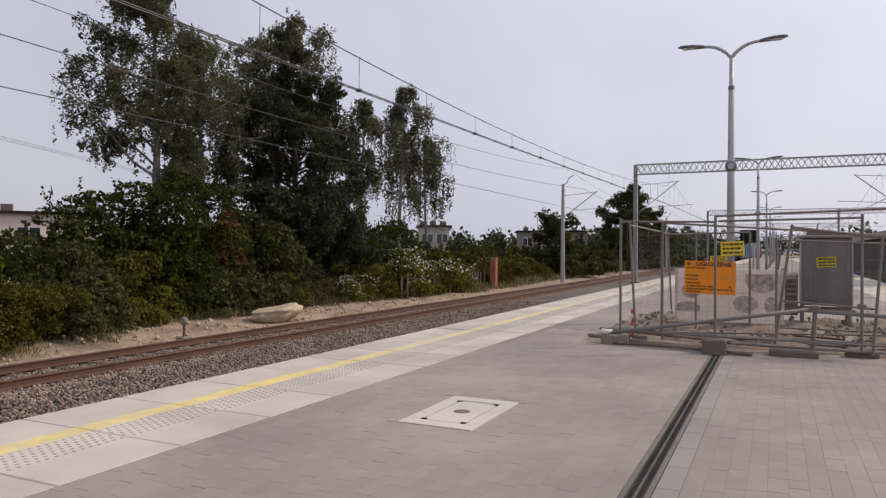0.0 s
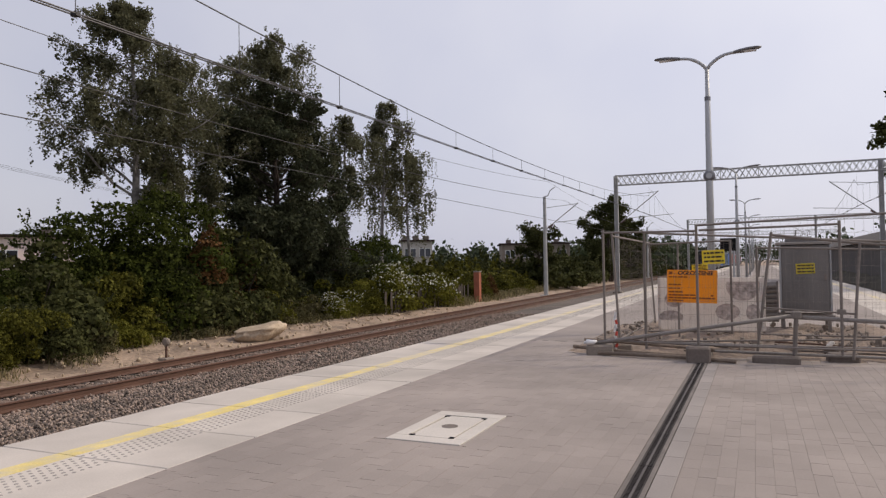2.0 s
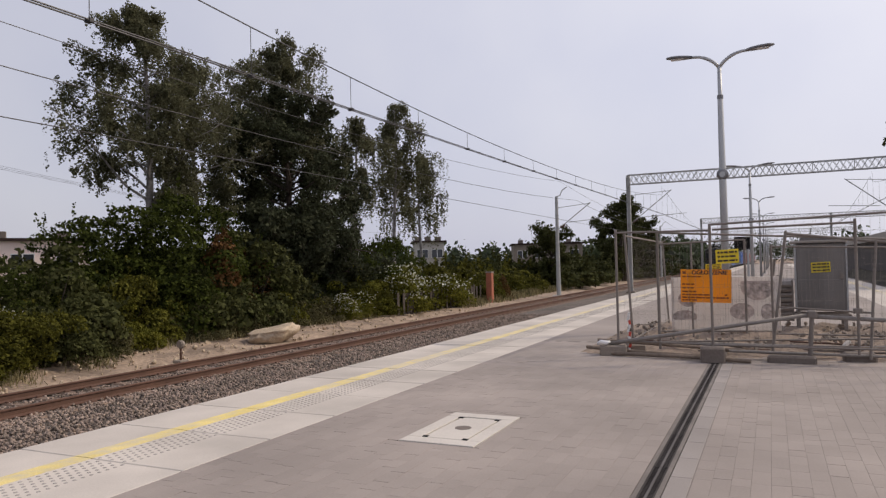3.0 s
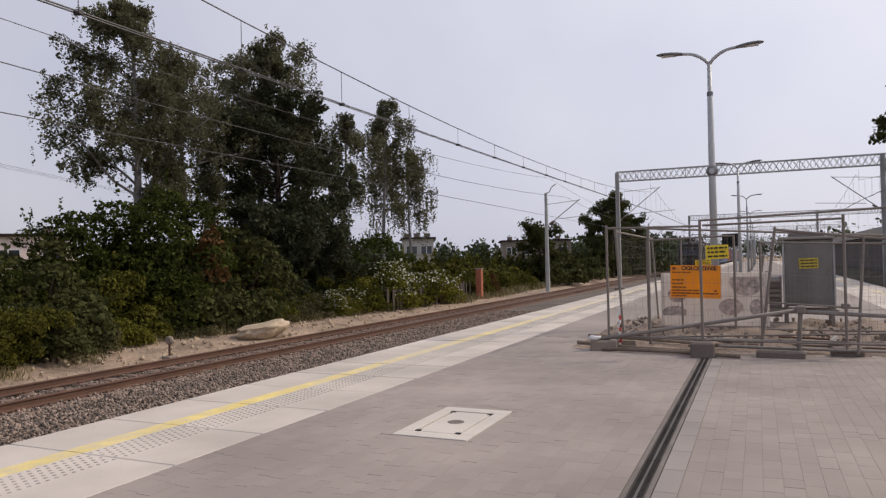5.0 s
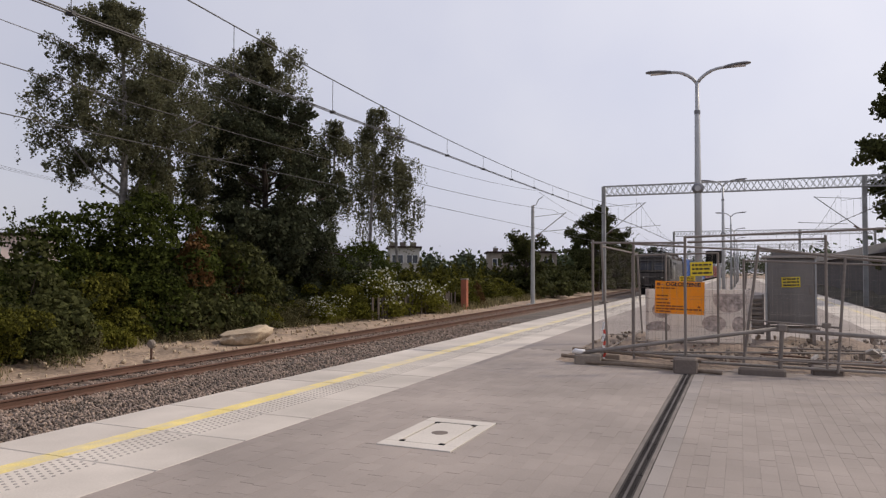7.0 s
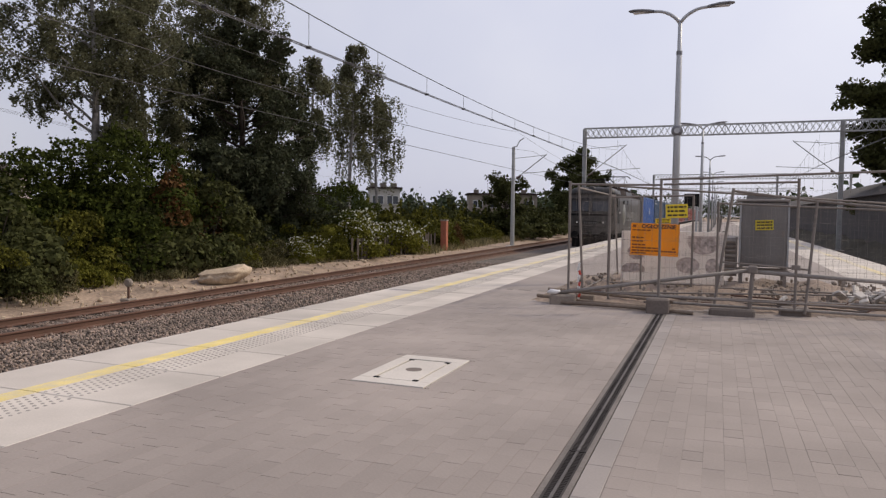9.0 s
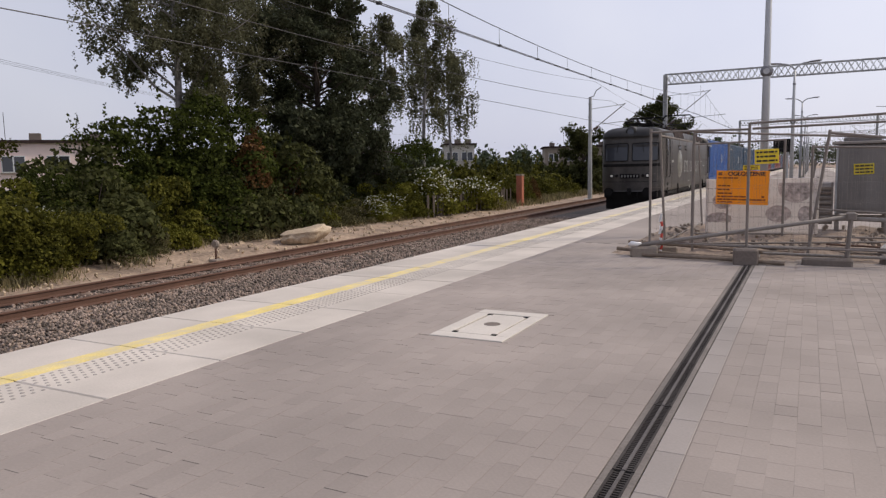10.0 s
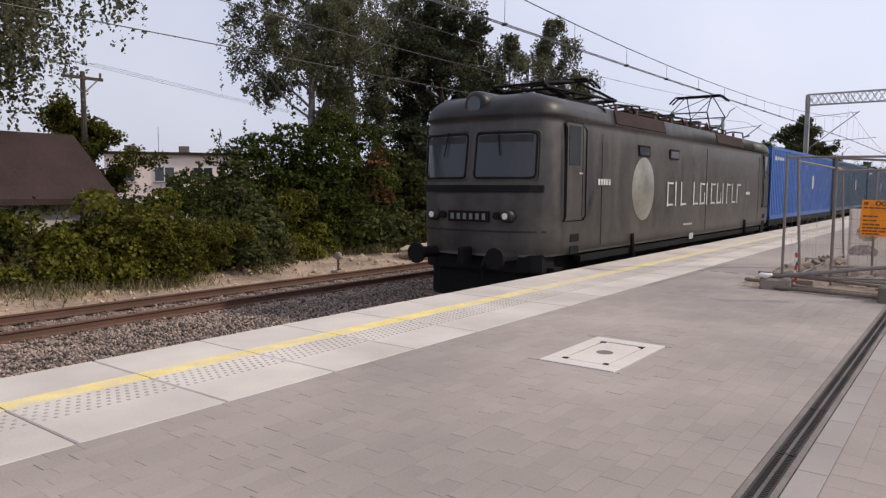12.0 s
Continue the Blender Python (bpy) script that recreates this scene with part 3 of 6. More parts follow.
def hatch():
    x0, x1, y0, y1 = HATCH
    cx, cy, w, l = (x0 + x1) / 2, (y0 + y1) / 2, x1 - x0, y1 - y0
    t = thing("access_hatch", "pale concrete access hatch flush in the paving", "hatch", pose(cx, cy, 0))
    f = Geo()
    for sx, sy, px, py in ((w, 0.16, 0, -l / 2 + 0.08), (w, 0.16, 0, l / 2 - 0.08), (0.13, l - 0.32, -w / 2 + 0.065, 0), (0.13, l - 0.32, w / 2 - 0.065, 0)):
        f.box(px, py, -0.03, sx - 0.002, sy - 0.002, 0.072, chamfer=0.004)
    part("frame", f, WHITE_CONC, t)
    part("lid", Geo().box(0, 0, -0.035, w - 0.302, l - 0.362, 0.075, chamfer=0.004), WHITE_CONC, t)
    # black sheet and corner plates paint the shade in the gap and sockets
    part("gap", Geo().box(0, 0, -0.06, w - 0.26, l - 0.32, 0.02), BLACK, t)
    part("handle_well", Geo().tube([(0, 0, 0.001), (0, 0, 0.005)], 0.075, 16), DARKCONC, t, "round dark iron lifting well")
    for px, py in ((-1, -1), (1, -1), (-1, 1), (1, 1)):
        part("corner_socket", Geo().box(px * (w / 2 - 0.155), py * (l / 2 - 0.2), 0.003, 0.05, 0.04, 0.006), BLACK, t)


hatch()


# ---- lamps, masts, wires ----
def street_lamp_at(x, y):
    t = thing("platform_lamp", "grey steel platform lamp with two curved arms", "lamp", pose(x, y, -0.05), "lamps along the platform")
    zf = 5.55
    part("pole", Geo().tube([(0, 0, 0), (0, 0, 3.28), (0, 0, 3.32), (0, 0, zf - 0.62), (0, 0, zf - 0.6), (0, 0, zf)], [0.085, 0.072, 0.068, 0.055, 0.045, 0.04], 14), POLE, t, smooth=True)
    part("base_flange", Geo().box(0, 0, 0.06, 0.34, 0.34, 0.03, chamfer=0.01), GALV, t)
    part("collar", Geo().tube([(0, 0, zf - 0.68), (0, 0, zf - 0.60)], 0.062, 12), LAMPHEAD, t)
    r = part("ring_speaker", Geo().tube([(0, -0.09, 3.28), (0, -0.055, 3.28), (0, 0.03, 3.28)], [0.07, 0.118, 0.118], 18), LAMPHEAD, t, "round grey loudspeaker on the pole")
    part("speaker_grille", Geo().tube([(0, -0.094, 3.28), (0, -0.089, 3.28)], 0.06, 14), POLE, r)
    for s in (-1, 1):
        pts = [(0, 0, zf - 0.02)]
        for i in range(1, 9):
            a = i / 8
            pts.append((s * (0.55 * a), 0, zf + 0.27 * (1 - (1 - a) ** 2.4)))
        arm = part("arm", Geo().tube(pts, [0.036] * 5 + [0.032] * 4, 10), POLE, t, smooth=True)
        h = Geo()
        x0, z0 = s * 0.53, zf + 0.265
        sec = [(0.0, 0.045, 0.035), (0.1, 0.09, 0.042), (0.25, 0.12, 0.045), (0.42, 0.11, 0.036), (0.51, 0.07, 0.02), (0.53, 0.03, 0.01)]
        ring = 12
        k = 0
        for d, wy, hz in sec:
            for j in range(ring):
                q = 2 * math.pi * j / ring
                h.v.append((x0 + s * d, wy * math.cos(q), z0 + 0.09 * d + hz * math.sin(q) * (1.2 if math.sin(q) > 0 else 0.6)))
        for i in range(len(sec) - 1):
            for j in range(ring):
                a, b = i * ring + j, i * ring + (j + 1) % ring
                h.f.append((a, b, b + ring, a + ring))
        h.f.append(tuple(range(ring)))
        h.f.append(tuple((len(sec) - 1) * ring + j for j in range(ring)))
        head = part("lamp_head", h, LAMPHEAD, t, "flat dark grey lamp head", True)
        part("glass", Geo().box(x0 + s * 0.28, 0, z0 + 0.0, 0.3, 0.15, 0.012), LENS, head)
    return t


LAMP = street_lamp_at(-0.865, 15.8)
for _x, _y in ((-0.78, 35.5), (-0.66, 55.2), (-0.58, 75), (-0.5, 95), (-0.42, 115), (-0.36, 135)):
    copy_thing(LAMP, pose(_x, _y, -0.05))


def lattice(g, p0, p1, h, w, n):
    """A lattice beam from p0 to p1: four chords with zigzag laces."""
    p0, p1 = Vector(p0), Vector(p1)
    side = Vector((0, w / 2, 0))
    for s in (-1, 1):
        for z in (0, -h):
            o = side * s + Vector((0, 0, z))
            g.tube([p0 + o, p1 + o], 0.045, 4)
        for i in range(n):
            a, b = p0.lerp(p1, i / n), p0.lerp(p1, (i + 1) / n)
            o = side * s
            m = a.lerp(b, 0.5)
            g.tube([a + o, m + o + Vector((0, 0, -h))], 0.022, 4, False)
            g.tube([m + o + Vector((0, 0, -h)), b + o], 0.022, 4, False)
            g.tube([a + o + Vector((0, 0, -h)), m + o], 0.02, 4, False)
            g.tube([m + o, b + o + Vector((0, 0, -h))], 0.02, 4, False)
    for i in range(0, n + 1, 3):
        a = p0.lerp(p1, i / n)
        g.tube([a - side, a - side + Vector((0, 0, -h))], 0.03, 4, False)


def cantilever(parent, x, z_top, z_low, reach, y=0.0, mat=None):
    """Bracket arm that holds the wires: a tube sloping up, a top stay and a steady arm."""
    mat = mat or MAST
    part("bracket_tube", Geo().tube([(x, y, z_low), (x + reach, y, z_top)], 0.035, 6), mat, parent)
    part("top_stay", Geo().tube([(x, y, z_top - 0.25), (x + reach * 0.98, y, z_top - 0.05)], 0.02, 6), mat, parent)
    part("steady_arm", Geo().tube([(x + reach * 0.3, y, z_low + 0.45), (x + reach * 1.35, y, z_low + 0.62)], 0.022, 6), mat, parent)
    part("insulator", Geo().tube([(x + math.copysign(0.15, reach), y, z_low + 0.09), (x + math.copysign(0.5, reach), y, z_low + 0.3)], 0.06, 8), INSUL, parent)


def gantry(xl, xr, y, zt, legs):
    t = thing("catenary_gantry", "grey lattice steel gantry spanning the platform and tracks", "gantry", pose(0, y, 0), "catenary gantries")
    g = Geo()
    lattice(g, (xl, 0, zt), (xr, 0, zt), 0.72, 0.5, 32)
    part("lattice_beam", g, MAST, t)
    for x, z0 in legs:
        leg = Geo()
        for s in (-0.13, 0.13):
            leg.box(x + s, 0, (zt + z0) / 2, 0.03, 0.26, zt - z0)
        leg.box(x, 0, (zt + z0) / 2, 0.228, 0.03, zt - z0)
        for k in range(int((zt - z0) / 1.6)):
            leg.box(x, -0.07, z0 + 0.5 + k * 1.6, 0.226, 0.1, 0.03)
        part("leg", leg, MAST, t)
        part("footing", Geo().box(x, 0, z0 - 0.05, 0.7, 0.7, 0.5, chamfer=0.03), CONC, t)
    cantilever(t, xl + 0.15, zt - 1.3, zt - 3.7, 3.0)
    cantilever(t, 7.6, zt - 1.3, zt - 3.7, -2.9)
    return t


gantry(-9.75, 17.0, 55.0, 8.05, ((-9.75, -1.0), (7.75, -1.0), (17.0, -0.9)))
gantry(-9.3, 17.0, 112.0, 7.6, ((-9.3, -1.0), (7.75, -1.0), (17.0, -0.9)))
gantry(-9.3, 17.0, 168.0, 7.6, ((-9.3, -1.0), (7.75, -1.0)))


def mast_at(x, y, reach):
    t = thing("catenary_mast", "slender grey concrete catenary mast with bracket arm", "mast", pose(x, y, 0))
    z = 6.15
    m = Geo()
    m.tube([(0, 0, -1.0), (0, 0, z)], [0.17, 0.105], 8)
    part("mast", m, MAST, t)
    for k in range(3):
        part("band", Geo().tube([(0, 0, z - 0.5 - 0.88 * k), (0, 0, z - 0.42 - 0.88 * k)], 0.135, 8), GALV, t)
    part("footing", Geo().box(0, 0, -1.0, 0.8, 0.6, 0.4, chamfer=0.03), WHITE_CONC, t)
    part("top_horn", Geo().tube([(0, 0, z), (0.25, 0, z + 0.05), (0.42, 0, z + 0.42), (0.75, 0, z + 0.62)], 0.035, 6), MAST, t)
    cantilever(t, 0.1, z - 0.55, z - 2.3, reach)
    return t


mast_at(-13.6, 48.5, 2.3)
mast_at(-13.6, 100.0, 2.3)
mast_at(-13.6, -9.0, 2.3)


def wires():
    def span(x, ya, yb, z, sag, n=12):
        return [(x, ya + (yb - ya) * i / n, z - sag * 4 * (i / n) * (1 - i / n)) for i in range(n + 1)]

    def hung(y):
        """Height of the messenger wire over the platform tracks, lowest between the gantries."""
        q = (y + 13.0) % 68.0 - 34.0 if not -13 <= y <= 55 else y - 21.0
        return 5.02 + (0.0019 if q < 0 else 0.0012) * q * q

    def trolley(y):
        """Height of the contact wire, which rises towards the gantry."""
        pts = ((-60, 4.4), (5, 4.5), (20, 4.62), (55, 5.0), (400, 5.0))
        for (a, p), (b, q) in zip(pts, pts[1:]):
            if y <= b:
                return p + (q - p) * (y - a) / (b - a)

    for tx in (TRACK_1 + 0.1, TRACK_R):
        cat = thing("overhead_line", "double contact wire hung from a messenger wire", "overhead wire", group="overhead lines")
        ys = [-13.0 + 2.0 * k for k in range(69)]
        for s in (-0.035, 0.035):
            part("contact_wire", Geo().tube([(tx + s, y, trolley(y)) for y in (-45, 5, 20, 55, 123)], 0.011, 5), WIRE, cat)
        part("messenger_wire", Geo().tube([(tx, y, hung(y)) for y in ys], 0.011, 5), WIRE, cat)
        for k in range(-8, 28):
            y = 11.7 + 2.92 * k
            part("dropper", Geo().tube([(tx, y, hung(y)), (tx, y, trolley(y))], 0.0055, 4), WIRE, cat)
            part("dropper_clamp", Geo().box(tx, y, trolley(y), 0.1, 0.06, 0.05), WIRE, cat)
    tx, zc, zm = TRACK_2 + 0.25, 4.25, 5.8
    cat = thing("overhead_line", "single contact wire hung from a thin messenger wire", "overhead wire", group="overhead lines")
    part("contact_wire", Geo().tube([(tx, -62.0, zc), (tx, 160.0, zc)], 0.011, 5), WIRE, cat)
    g = Geo()
    for ya, yb in ((-62.0, -9.0), (-9.0, 48.5), (48.5, 100.0), (100.0, 160.0)):
        g.tube(span(tx, ya, yb, zm, 0.79), 0.011, 5)
    part("messenger_wire", g, WIRE, cat)
    g = Geo()
    for ya, yb in ((-62.0, -9.0), (-9.0, 48.5), (48.5, 100.0), (100.0, 160.0)):
        g.tube(span(-13.3, ya, yb, 7.2, 1.0), 0.009, 5)
    tagged(part("earth_wire", g, WIRE, None, "thin earth wire along the mast tops"), category="wire")


wires()


# ---- the fenced-off works on the platform ----
def site_fence_panel(a, b, z0, za, zb, post=0.05, lean=0.0, ends=(0, 1)):
    """A site fence panel between two feet a and b, its top rail running from height za to zb, its top leaning across by lean."""
    a, b = Vector((*a, 0)), Vector((*b, 0))
    t = thing("site_fence", "galvanised site fence panel with wire mesh", "fence", group="site fence")
    d = (b - a).normalized()
    across = Vector((-d.y, d.x, 0)) * lean

    def at(u, f):
        return a.lerp(b, u) + Vector((0, 0, z0 + (za + (zb - za) * u - z0) * f)) + across * f

    for u in ends:
        part("post", Geo().tube([at(u, 0), at(u, 1) + Vector((0, 0, post))], 0.02, 8), FENCE, t)
    part("top_rail", Geo().tube([at(0, 1), at(1, 1)], 0.016, 8), FENCE, t)
    part("bottom_rail", Geo().tube([at(0, 0.06), at(1, 0.06)], 0.014, 8), FENCE, t)
    n = int((b - a).length / 0.11)
    g = Geo()
    for i in range(1, n):
        g.tube([at(i / n, 0.06), at(i / n, 1)], 0.0011, 3, False)
    for k in range(1, 8):
        g.tube([at(0, 0.06 + 0.94 * k / 8), at(1, 0.06 + 0.94 * k / 8)], 0.0011, 3, False)
    part("wire_mesh", g, FENCE, t)
    return t


def foot_block(x, y, turn, mat=CONC, s=(0.34, 0.24, 0.19)):
    t = part("concrete_block", Geo().box(0, 0, s[2] / 2, *s, chamfer=0.025), mat, None, "rough concrete foot block under a fence post", at=pose(x, y, 0, 0, 0, turn))
    return tagged(t, category="concrete block", group="fence feet")


foot_block(-2.3, 11.22, 12, CONC, (0.42, 0.26, 0.16))
foot_block(-0.80, 10.78, 6, DARKCONC, (0.33, 0.26, 0.22))
foot_block(0.22, 10.98, -3, DARKCONC, (0.62, 0.2, 0.1))
foot_block(1.08, 11.4, 4, DARKCONC, (0.4, 0.25, 0.12))
foot_block(-2.02, 11.62, 20, CONC, (0.3, 0.22, 0.14))

site_fence_panel((-2.22, 11.25), (-0.80, 10.93), 0.12, 1.92, 1.89, ends=(0,))
site_fence_panel((-0.77, 10.98), (1.05, 11.1), 0.12, 1.9, 1.93, ends=(1,))
site_fence_panel((-0.80, 10.9), (2.75, 10.72), 0.12, 1.97, 2.07, 0.01)
site_fence_panel((-2.05, 11.62), (-2.0, 15.6), 0.1, 1.88, 1.85, 0.04, 0.1)
site_fence_panel((-1.86, 13.12), (-0.42, 13.40), 0.1, 1.76, 1.80, 0.01)
site_fence_panel((-1.6, 11.35), (2.65, 13.05), 0.1, 1.9, 1.66, 0.0)
site_fence_panel((0.0, 13.1), (2.8, 13.1), 0.1, 1.66, 1.55, 0.03)


def leaning_frame():
    """A fence frame knocked askew inside the works: two slanting posts under one falling rail."""
    t = thing("leaning_fence", "crooked steel fence frame leaning inside the works", "fence", group="site fence")
    part("post", Geo().tube([(-0.03, 11.35, 0.03), (0.205, 11.5, 1.86)], 0.021, 8), FENCE, t)
    part("post", Geo().tube([(1.19, 11.2, 0.05), (1.33, 11.45, 1.68)], 0.02, 8), FENCE, t)
    part("top_rail", Geo().tube([(0.2, 11.5, 1.82), (1.33, 11.45, 1.665), (2.7, 11.5, 1.54)], 0.019, 8), FENCE, t)
    part("middle_rail", Geo().tube([(0.06, 11.4, 0.75), (1.24, 11.3, 0.68)], 0.014, 6), FENCE, t)
    part("coupler", Geo().box(1.05, 11.12, 0.72, 0.11, 0.09, 0.07, chamfer=0.01), FENCE, t)
    part("end_post", Geo().tube([(-1.29, 13.24, 0.05), (-1.29, 13.24, 1.79)], 0.018, 7), FENCE, t)


leaning_frame()



def short_post():
    t = thing("propped_post", "short steel post holding two crossing pipes", "post", pose(0.45, 11.05, 0))
    part("post", Geo().tube([(0, 0, 0), (0.04, 0, 0.72)], 0.03, 8), FENCE, t)
    part("clamp", Geo().box(0.04, 0, 0.68, 0.13, 0.11, 0.1, chamfer=0.02), FENCE, t)
    for a, b in (((-0.02, 0.0, 0.66), (-2.85, 0.15, 0.17)), ((0.06, 0.0, 0.64), (2.6, 0.3, 0.5))):
        part("pipe", Geo().tube([a, b], 0.029, 10), PIPE, t, "grey plastic pipe", True)


short_post()


def poles_on_ground():
    rng = random.Random(8)
    rows = (((-2.75, 11.35, 0.10), (-0.9, 10.98, 0.05)), ((-2.6, 11.5, 0.2), (0.4, 11.2, 0.08)), ((-0.6, 11.15, 0.12), (3.2, 11.35, 0.06)),
            ((-1.6, 11.9, 0.14), (3.6, 12.4, 0.12)), ((-2.3, 11.1, 0.04), (-0.3, 10.75, 0.03)), ((0.3, 11.7, 0.16), (3.9, 11.5, 0.1)))
    for a, b in rows:
        mid = tuple((p + q) / 2 + rng.uniform(-0.03, 0.03) for p, q in zip(a, b))
        tagged(part("loose_pipe", Geo().tube([a, (mid[0], mid[1], max(0.03, mid[2])), b], rng.uniform(0.018, 0.034), 8), rng.choice((WOOD, WOOD, WOOD, PIPE)), None, "dirty steel pipe lying along the fence foot"), category="pipe", group="loose pipes")
    for x, y, r, l in ((0.3, 12.6, 10, 1.3), (1.7, 12.2, -6, 1.6), (-1.2, 12.5, 4, 1.5), (2.6, 13.0, 14, 1.4), (-0.4, 14.9, 2, 1.1)):
        tagged(part("loose_board", Geo().box(0, 0, 0.02, l, 0.16, 0.035, chamfer=0.006), WOOD, None, "weathered plank lying on the dug earth", at=pose(x, y, 0.03, 0, rng.uniform(-2, 2), r)), category="board", group="loose boards")


def pit_ground():
    x0, x1, y0, y1 = PIT
    nx, ny = 44, 38
    g = Geo()
    for j in range(ny + 1):
        for i in range(nx + 1):
            x, y = x0 + (x1 - x0) * i / nx, y0 + (y1 - y0) * j / ny
            rim = min(1, min(i, nx - i, j, ny - j) / 4)
            z = -0.03 + rim * (0.07 + 0.16 * noise.noise((x * 1.3, y * 1.3, 7)) + 0.07 * noise.noise((x * 4, y * 4, 2)))
            if y < 11.9:
                z = min(z, 0.02)
            g.v.append((x, y, z))
    g.f = [(j * (nx + 1) + i, j * (nx + 1) + i + 1, (j + 1) * (nx + 1) + i + 1, (j + 1) * (nx + 1) + i) for j in range(ny) for i in range(nx)]
    tagged(part("dug_earth", g, EARTH, None, "heap of dug earth inside the fence", True), category="earth", kind="stuff")
    rng = random.Random(3)
    rub = Geo()
    for k in range(320):
        x, y = rng.uniform(x0 + 0.2, x1 - 0.1), rng.uniform(11.9, y1 - 0.3)
        s = rng.uniform(0.025, 0.085)
        m = Euler((rng.uniform(0, 6), rng.uniform(0, 6), rng.uniform(0, 6))).to_matrix()
        rub.box(x, y, 0.06 + 0.4 * s, s * rng.uniform(0.8, 2), s, s * 0.7, m, chamfer=s * 0.15)
    tagged(part("rubble", rub, CONC, None, "broken concrete and stones on the dug earth"), category="rubble", kind="stuff")
    pale = Geo()
    for k in range(46):
        x, y = 2.45 + rng.gauss(0, 0.4), 12.9 + rng.gauss(0, 0.3)
        s = rng.uniform(0.05, 0.16)
        m = Euler((rng.uniform(-0.8, 0.8), rng.uniform(-0.8, 0.8), rng.uniform(0, 6))).to_matrix()
        pale.box(x, y, 0.14 + abs(rng.gauss(0, 0.05)), s * 1.8, s, 0.04, m, chamfer=0.01)
    tagged(part("paver_offcuts", pale, WHITE_CONC, None, "heap of pale broken paving blocks"), category="rubble", kind="stuff")


poles_on_ground()
pit_ground()


def rough_lump(name, r, mat, seed, m, label, category, sub=3, squash=(1, 1, 1), amp=0.3, undercut=0.0):
    bm = bmesh.new()
    bmesh.ops.create_icosphere(bm, subdivisions=sub, radius=1.0)
    for v in bm.verts:
        n = noise.noise(Vector(v.co) * 1.3 + Vector((seed, 0, 0))) * amp + noise.noise(Vector(v.co) * 3.5 + Vector((0, seed, 0))) * amp * 0.4
        p = v.co * (1 + n)
        z = max(-0.6, min(0.55 + 0.16 * p.x + 0.12 * noise.noise(p * 2.2 + Vector((seed, seed, 0))), p.z))
        k = 1 + undercut * min(0.4, z)
        v.co = Vector((p.x * k * squash[0] * r, p.y * k * squash[1] * r, z * squash[2] * r))
    me = bpy.data.meshes.new(name)
    bm.to_mesh(me)
    bm.free()
    me.polygons.foreach_set("use_smooth", [True] * len(me.polygons))
    me.materials.append(mat)
    return tagged(new(name, me), label, category) if m is None else tagged(part(name, me, None, None, label, at=m), category=category)


def text_mesh(body, size):
    c = bpy.data.curves.new("lettering", "FONT")
    c.body, c.size, c.extrude, c.offset = body, size, 0.0, 0.0035
    c.align_x, c.align_y = "CENTER", "CENTER"
    tmp = bpy.data.objects.new("lettering", c)
    scene.collection.objects.link(tmp)
    dg = bpy.context.evaluated_depsgraph_get()
    me = bpy.data.meshes.new_from_object(tmp.evaluated_get(dg))
    bpy.data.objects.remove(tmp)
    me.materials.clear()
    return me


